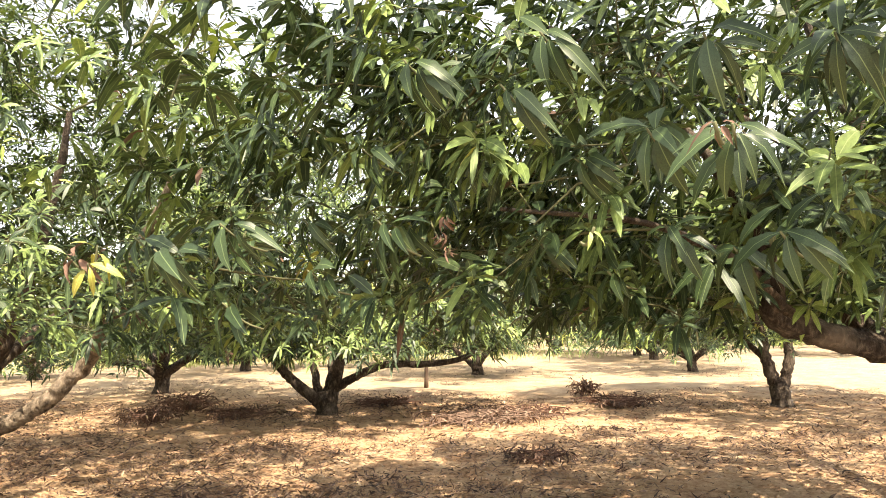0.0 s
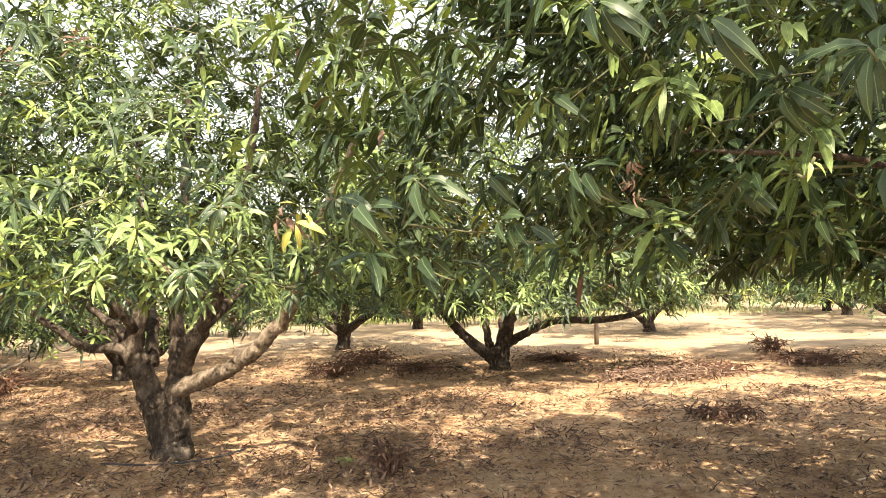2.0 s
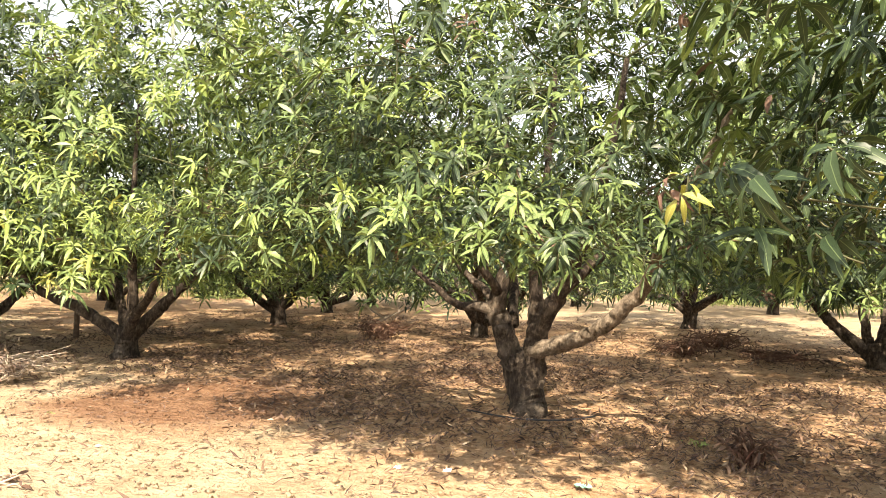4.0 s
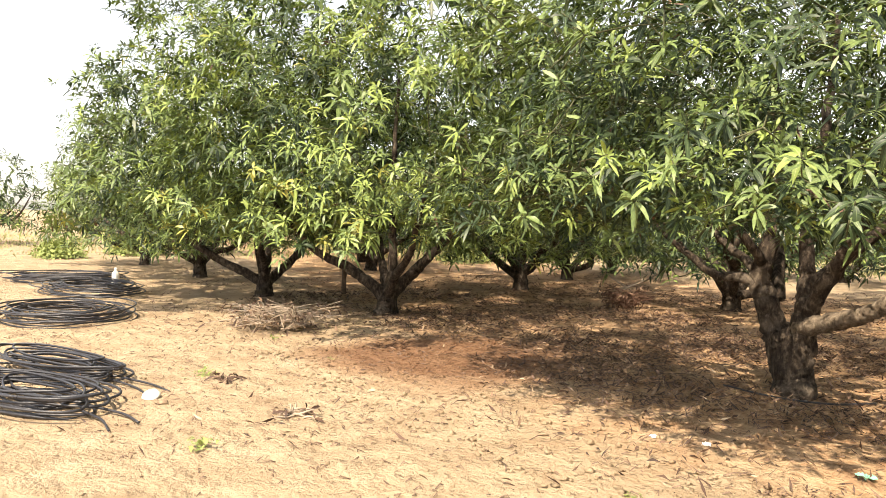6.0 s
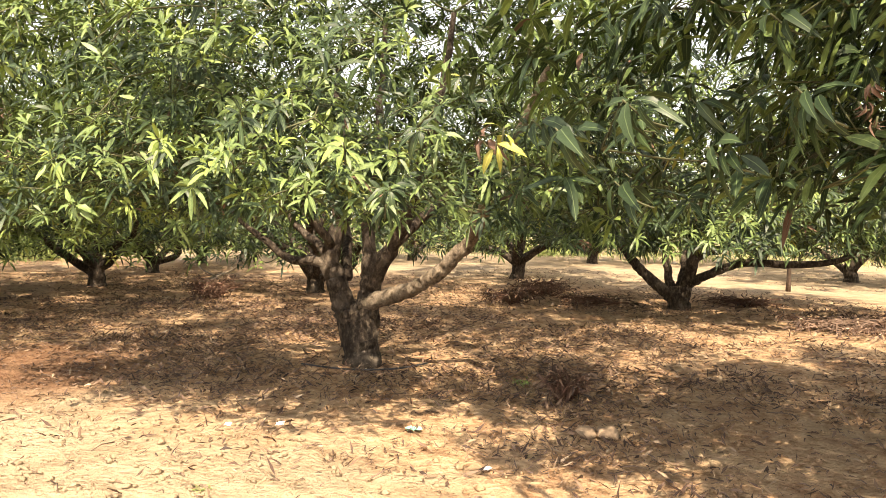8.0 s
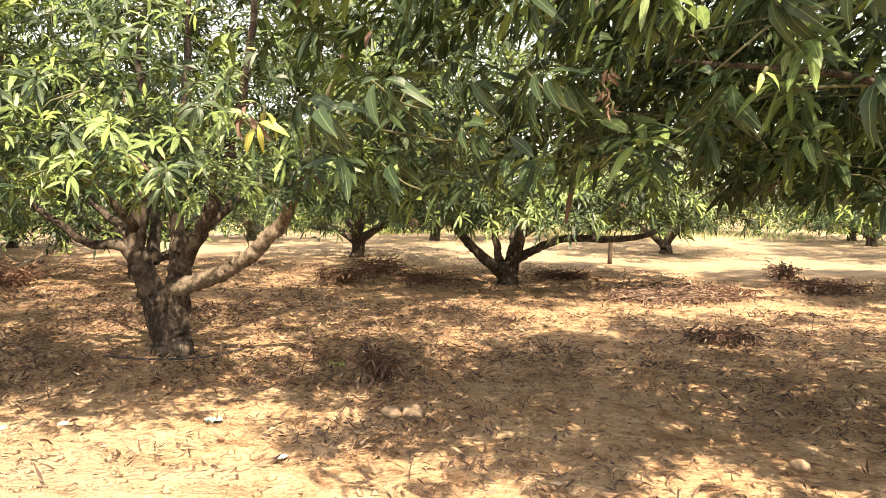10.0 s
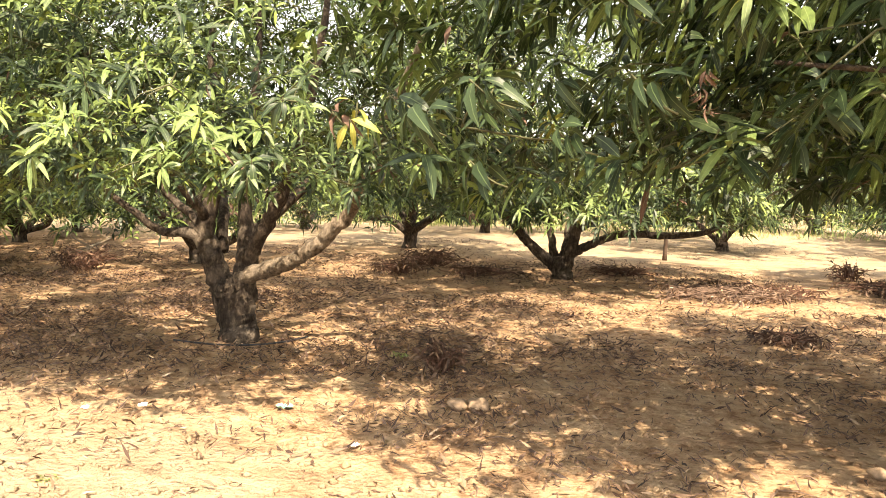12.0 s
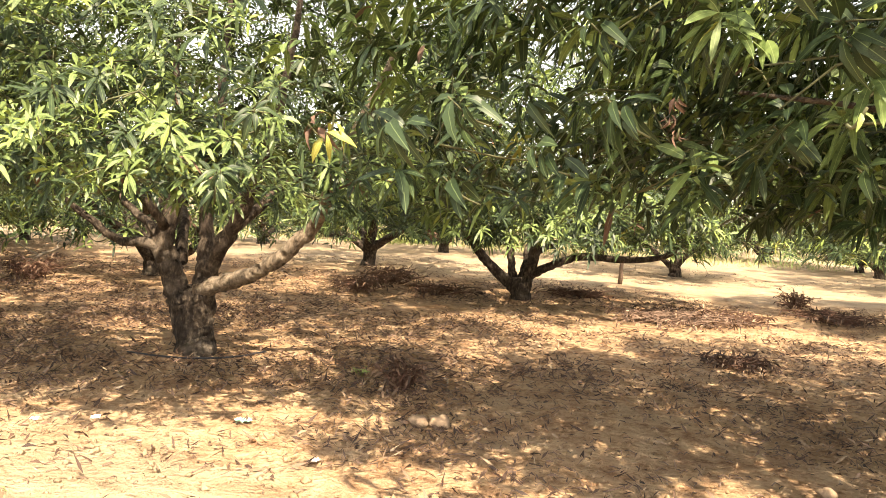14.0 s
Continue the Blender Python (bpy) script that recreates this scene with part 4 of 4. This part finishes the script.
# ---- heaps of cut branches ----
def brush_heap(x, y, size, height, count, seed, wood, leaf_share, label):
    r = np.random.default_rng(seed)
    heap = new("brush_heap")
    heap.location = (x, y, -0.02)
    tagged(heap, label, "brush heap", "heaps of cut branches")
    t = Tubes(seed)
    tips, ways = [], []
    for _ in range(count):
        a, q = r.uniform(0, 6.283), r.uniform(0, .6) * size
        s = np.array([q * math.cos(a), q * math.sin(a), r.uniform(0.0, 0.3) * height])
        b = r.uniform(0, 6.283)
        l = size * r.uniform(0.4, 1.0)
        e = s + np.array([math.cos(b) * l, math.sin(b) * l, height * r.uniform(0.1, 1.0)])
        m = (s + e) / 2 + np.array([*r.normal(0, .06 * size, 2), height * r.uniform(0.1, 0.35)])
        t.add(smooth_line([(*s, 0.009), (*m, 0.007), (*e, 0.003)], 3), 4, 0.05)
        for _ in range(2):
            side = m + r.normal(0, 0.3 * size, 3) * np.array([1, 1, 0.4 * height / size])
            t.add(np.array([[*m, 0.005], [*((m + side) / 2 + r.normal(0, .02, 3)), 0.004], [*side, 0.002]]), 3, 0)
        for f in (0.55, 0.8, 1.0):
            tips.append(m + (e - m) * f)
            ways.append(unit(e - s))
    tagged(link("brushwood", t.mesh("brushwood", wood), heap), kind="stuff")
    tips, ways = np.repeat(np.array(tips), leaf_share, 0), np.repeat(np.array(ways), leaf_share, 0)
    k = len(tips)
    w = unit(ways + r.normal(0, 0.8, (k, 3)) + np.array([0, 0, -0.4]))
    ln = r.uniform(0.05, 0.12, k)
    co, faces, uv, _ = blades(tips, w, unit(r.normal(0, 1, (k, 3)) + np.array([0, 0, 1])), ln, ln * .11, r.uniform(0, .6, k), 1, 0.7)
    co[:, 2] = np.maximum(co[:, 2], 0.004)
    tagged(link("dead_foliage", mesh_from("dead_foliage", co, faces, [LITTER], uv), heap), kind="stuff")
    return heap


DARK = "low heap of dark brown dry twigs and leaves"
for i, (x, y, size, h, n) in enumerate([(-2.38, 5.92, 0.15, 0.2, 34), (0.46, 8.15, 0.32, 0.1, 36), (-4.6, 13.2, 0.55, 0.28, 70), (-4.8, 11.9, 0.5, 0.2, 60), (0.1, 11.0, 0.9, 0.16, 100), (2.45, 14.2, 0.35, 0.25, 40),
                                        (-9.45, 10.2, 0.5, 0.32, 70), (0.9, 11.5, 0.6, 0.14, 70), (2.6, 12.6, 0.7, 0.14, 70), (-3.6, 12.4, .6, .12, 60), (-1.2, 13.4, .6, .12, 60)]):
    brush_heap(x, y, size, h, n, 100 + i, BROWN_BRUSH if i != 4 else TWIG, 2 if i != 4 else 4, DARK if i != 4 else "low heap of pale dry twigs and curled leaves")
brush_heap(-5.86, 2.45, 0.15, 0.05, 12, 140, BLEACHED, 1, "small scatter of grey brown twigs on sand")
brush_heap(-7.15, 2.4, 0.12, 0.05, 12, 141, TWIG, 1, "small scatter of grey brown twigs on sand")
brush_heap(-9.8, 3.95, 0.68, 0.27, 120, 150, BLEACHED, 1, "heap of bleached bare cut branches lying on sand")


def bare_branch(x, y, turn):
    """A peeled, forked branch lying propped on its prongs."""
    ob = new("bare_branch")
    ob.matrix_basis = pose(x, y, 0.0, 0, 0, turn)
    tagged(ob, "pale bare forked branch lying behind a twig heap", "branch")
    for k, (name, pts) in enumerate([("stem", [(-0.45, 0, 0.0, .03), (-0.1, 0.03, 0.12, .028), (0.2, 0, 0.24, .024), (0.62, -0.04, 0.50, .016), (1.1, 0, 0.85, .007)]),
                                     ("fork", [(-0.1, 0.03, 0.12, .024), (-0.3, 0.1, 0.22, .018), (-0.52, 0.12, 0.38, .01)]),
                                     ("fork", [(0.0, 0.02, 0.16, .02), (-0.15, -0.2, 0.08, .016), (-0.35, -0.32, 0.0, .01)]),
                                     ("fork", [(0.2, 0, 0.24, .018), (0.22, 0.12, 0.36, .012), (0.2, 0.2, 0.46, .006)])]):
        t = Tubes(600 + k)
        t.add(smooth_line(pts, 4), 6, 0.08)
        link(name, t.mesh(name, BLEACHED), ob)
    return ob


bare_branch(-11.3, 12.5, 40)


# ---- coils of irrigation pipe ----
def pipe_coil(x, y, rx, ry, turns, seed, turn=0.0, tail=True):
    r = np.random.default_rng(seed)
    coil = new("pipe_coil")
    coil.matrix_basis = pose(x, y, -0.02, 0, 0, turn)
    tagged(coil, "coil of black polythene irrigation pipe lying on sand", "pipe coil", "coils of irrigation pipe")
    for k in range(turns):
        f = r.uniform(0.6, 1.12)
        ox, oy = r.normal(0, .07, 2)
        a0 = r.uniform(0, 6.28)
        z0 = 0.012 + 0.17 * k / turns
        pts = [(ox + rx * f * math.cos(a0 + a) * (1 + .07 * math.sin(3 * a + 2 * k)), oy + ry * f * math.sin(a0 + a), z0 + 0.012 * math.sin(a * 2 + k), 0.010) for a in np.linspace(0, 6.35, 22)]
        t = Tubes(seed + k)
        t.add(smooth_line(pts, 2), 6, 0)
        link("pipe", t.mesh("pipe", PIPE), coil)
    if tail:
        for k in range(2):
            t = Tubes(seed + 50 + k)
            t.add(smooth_line([(rx * .9, ry * (.3 - .4 * k), .05, .009), (rx * 1.3, ry * (.45 - .6 * k), .03, .009), (rx * 1.65, ry * (.3 - .8 * k), .015, .008)], 5), 6, 0)
            link("pipe", t.mesh("pipe", PIPE), coil)
    return coil


pipe_coil(-7.04, 0.99, 0.60, 0.28, 15, 200, 25)
pipe_coil(-8.05, 1.3, 0.75, 0.24, 15, 230, 25)
pipe_coil(-11.7, 1.85, 0.95, 0.75, 16, 260, 0, False)
pipe_coil(-14.8, 2.7, 1.1, 0.7, 16, 290, 10, False)
pipe_coil(-17.0, 2.6, 1.1, 0.7, 14, 320, 60, False)


# ---- small things on the ground ----
def lathe(name, profile, mat, parent=None, sides=16):
    co = np.array([(rr * math.cos(a), rr * math.sin(a), z) for rr, z in profile for a in np.linspace(0, 2 * math.pi, sides, endpoint=False)])
    f = []
    for k in range(len(profile) - 1):
        for s in range(sides):
            i, j = k * sides + s, k * sides + (s + 1) % sides
            f += [(i, j, j + sides), (i, j + sides, i + sides)]
    return link(name, mesh_from(name, co, np.array(f), [mat]), parent)


bowl = lathe("plastic_bowl", [(0.001, 0.05), (0.03, 0.049), (0.055, 0.036), (0.068, 0.01), (0.072, 0.0), (0.067, 0.0), (0.05, 0.03), (0.001, 0.043)], WHITE, None, 20)
bowl.matrix_basis = pose(-6.82, 1.72, 0.0, 22, 10, 0)
tagged(bowl, "white plastic bowl lying upside down on sand", "bowl")
bottle = new("plastic_bottle")
bottle.location = (-15.6, 3.25, -0.02)
tagged(bottle, "white plastic bottle standing beside the pipe coils", "bottle")
lathe("body", [(0.001, 0), (0.06, 0.0), (0.068, 0.02), (0.068, 0.23), (0.055, 0.27), (0.026, 0.31), (0.026, 0.33)], WHITE, bottle)
lathe("cap", [(0.03, 0.325), (0.03, 0.36), (0.001, 0.365)], WHITE, bottle)


def crumpled(name, x, y, size, mat, seed, label, category):
    bm = bmesh.new()
    bmesh.ops.create_grid(bm, x_segments=8, y_segments=6, size=size)
    r = random.Random(seed)
    for v in bm.verts:
        v.co.x *= 1.25
        v.co.z = size * 0.5 * noise.noise(v.co * (3.0 / size) * 0.6 + Vector((seed, 0, 0))) + size * 0.35
        v.co.x += r.uniform(-.1, .1) * size
    bmesh.ops.solidify(bm, geom=bm.faces[:], thickness=0.002)
    me = bpy.data.meshes.new(name)
    bm.to_mesh(me)
    bm.free()
    me.materials.append(mat)
    ob = new(name, me)
    ob.matrix_basis = pose(x, y, -0.015, 0, 0, seed * 40)
    return tagged(ob, label, category)


crumpled("plastic_scrap", -3.09, 4.72, 0.04, GREEN_PLASTIC, 1, "crumpled green plastic scrap on litter", "plastic scrap")
crumpled("paper_scrap", -2.4, 4.22, 0.022, WHITE, 2, "small torn white scrap lying on soil", "paper scrap")
crumpled("paper_scrap", -3.95, 4.45, 0.028, WHITE, 3, "small torn white scrap lying on soil", "paper scrap")
crumpled("paper_scrap", -4.25, 4.3, 0.025, WHITE, 4, "small torn white scrap lying on soil", "paper scrap")


def stone(x, y, size, seed):
    bm = bmesh.new()
    bmesh.ops.create_icosphere(bm, subdivisions=3, radius=size)
    for v in bm.verts:
        v.co *= 1 + 0.35 * noise.noise(v.co * (1.3 / size) + Vector((seed * 3.1, 0, 0)))
        v.co.z *= 0.55
    for f in bm.faces:
        f.smooth = True
    me = bpy.data.meshes.new("stone")
    bm.to_mesh(me)
    bm.free()
    me.materials.append(STONE)
    ob = new("stone", me)
    ob.location = (x, y, size * 0.15)
    return tagged(ob, "pale brown stone half sunk in soil", "stone", "loose stones")


for i, (x, y, s) in enumerate([(-2.03, 5.08, 0.07), (-1.9, 5.12, 0.075), (0.2, 4.2, 0.035), (-6.6, 1.75, 0.035), (0.3, 4.65, 0.05)]):
    stone(x, y, s, i)


def stake(x, y, h, lean, label):
    t = Tubes(int(abs(x) * 100))
    t.add(np.array([[0, 0, -.05, .05], [0.01, 0, h * .4, .046], [lean * .6, 0, h * .8, .044], [lean, 0, h, .04]]), 8, 0.06)
    ob = new("stake", t.mesh("stake", STAKE))
    ob.location = (x, y, 0)
    return tagged(ob, label, "stake", "limb props")


stake(-0.5, 16.6, 0.5, 0.02, "weathered wooden prop set upright in the soil")
stake(-13.2, 6.7, 0.55, 0.03, "weathered wooden prop set upright in the soil")
hose_line = Tubes(77)
hose_line.add(smooth_line([(-4.95, 6.15, 0.0, .009), (-4.57, 6.12, 0.0, .009), (-4.3, 6.15, 0.005, .009), (-4.05, 6.35, 0.0, .009), (-3.9, 6.7, 0.0, .009)], 6), 6, 0)
tagged(new("drip_hose", hose_line.mesh("drip_hose", PIPE)), "thin black drip hose curving round a tree foot", "hose")


# ---- grass, weeds and shrubs ----
def tufts(spots, per, height, mat, seed, name, label, category, level=2):
    r = np.random.default_rng(seed)
    p = np.repeat(np.array(spots, float), per, 0)
    k = len(p)
    p[:, :2] += r.normal(0, 1, (k, 2)) * np.repeat(np.array([s[2] for s in spots]), per)[:, None]
    base = np.stack([p[:, 0], p[:, 1], ground_height(p[:, 0], p[:, 1])], -1)
    way = np.stack([r.normal(0, .45, k), r.normal(0, .45, k), np.ones(k)], -1)
    l = height * r.uniform(0.5, 1.3, k)
    co, faces, uv, _ = blades(base, way, unit(r.normal(0, 1, (k, 3))), l, l * 0.06 + 0.004, r.uniform(0, .5, k), level, 0.2)
    return tagged(new(name, mesh_from(name, co, faces, [mat], uv)), label, category, kind="stuff")


rg = np.random.default_rng(9)
strip = [(rg.uniform(-40, 30), rg.uniform(31, 50), 1.2) for _ in range(260)] + [(rg.uniform(-45, -24), rg.uniform(-5, 25), 1.2) for _ in range(160)] + [(rg.uniform(6, 30), rg.uniform(30, 42), 1.2) for _ in range(60)] + [(rg.uniform(-36, -20), rg.uniform(14, 32), 1.0) for _ in range(220)] + [(rg.uniform(-20, 6), rg.uniform(26, 33), 1.0) for _ in range(150)]
tufts(strip, 42, 0.22, GRASS, 10, "dry_grass", "pale green and straw dry grass beyond the trees", "grass")


def weed(x, y, size, seed, label="small bright green weed in sand"):
    r = np.random.default_rng(seed)
    k = 40
    at = np.stack([r.normal(0, size * .5, k), r.normal(0, size * .5, k), r.uniform(0, size * .5, k)], -1)
    way = np.stack([r.normal(0, 1, k), r.normal(0, 1, k), r.uniform(.1, 1, k)], -1)
    l = size * r.uniform(.3, .7, k)
    co, faces, uv, _ = blades(at, way, np.tile([0, 0, 1.0], (k, 1)), l, l * .25, r.uniform(0, .6, k), 1)
    ob = new("weed", mesh_from("weed", co, faces, [WEED], uv))
    ob.location = (x, y, -0.02)
    return tagged(ob, label, "weed", "weeds", kind="stuff")


for i, (x, y, s) in enumerate([(-7.45, 2.3, 0.10), (-5.5, 1.68, 0.09), (-3.6, 3.3, .04), (-9.0, 3.6, .07), (-2.85, 6.3, .08), (-7.6, 3.6, .05)]):
    weed(x, y, s, 400 + i)


def shrub(x, y, size, seed):
    r = np.random.default_rng(seed)
    k = 1400
    d = unit(r.normal(0, 1, (k, 3)))
    d[:, 2] = np.abs(d[:, 2])
    at = d * (size * r.uniform(.35, 1, k) * (1 + .25 * np.sin(d[:, 0] * 7) * np.cos(d[:, 1] * 5)))[:, None] * np.array([1.4, 1.0, 0.8])
    l = r.uniform(.1, .2, k)
    co, faces, uv, _ = blades(at, d + r.normal(0, .6, (k, 3)), unit(d + np.array([0, 0, 1])), l, l * .25, r.uniform(0, .5, k), 2)
    ob = new("shrub", mesh_from("shrub", co, faces, [WEED], uv))
    ob.location = (x, y, 0)
    return tagged(ob, "bright green leafy shrub beyond the orchard rows", "shrub", "shrubs")


for i, (x, y, s) in enumerate([(-21.5, 15.8, 0.9), (-22.6, 17.2, 0.8), (-26.5, 6.0, 0.9), (-25, 3.6, 0.7), (-24, 21, 0.8), (-9.5, 27, .9), (-8, 28.5, .8), (9.5, 33, 0.8), (12, 34, .9), (16, 33, .9), (-17, 26, .8)]):
    shrub(x, y, s, 500 + i)
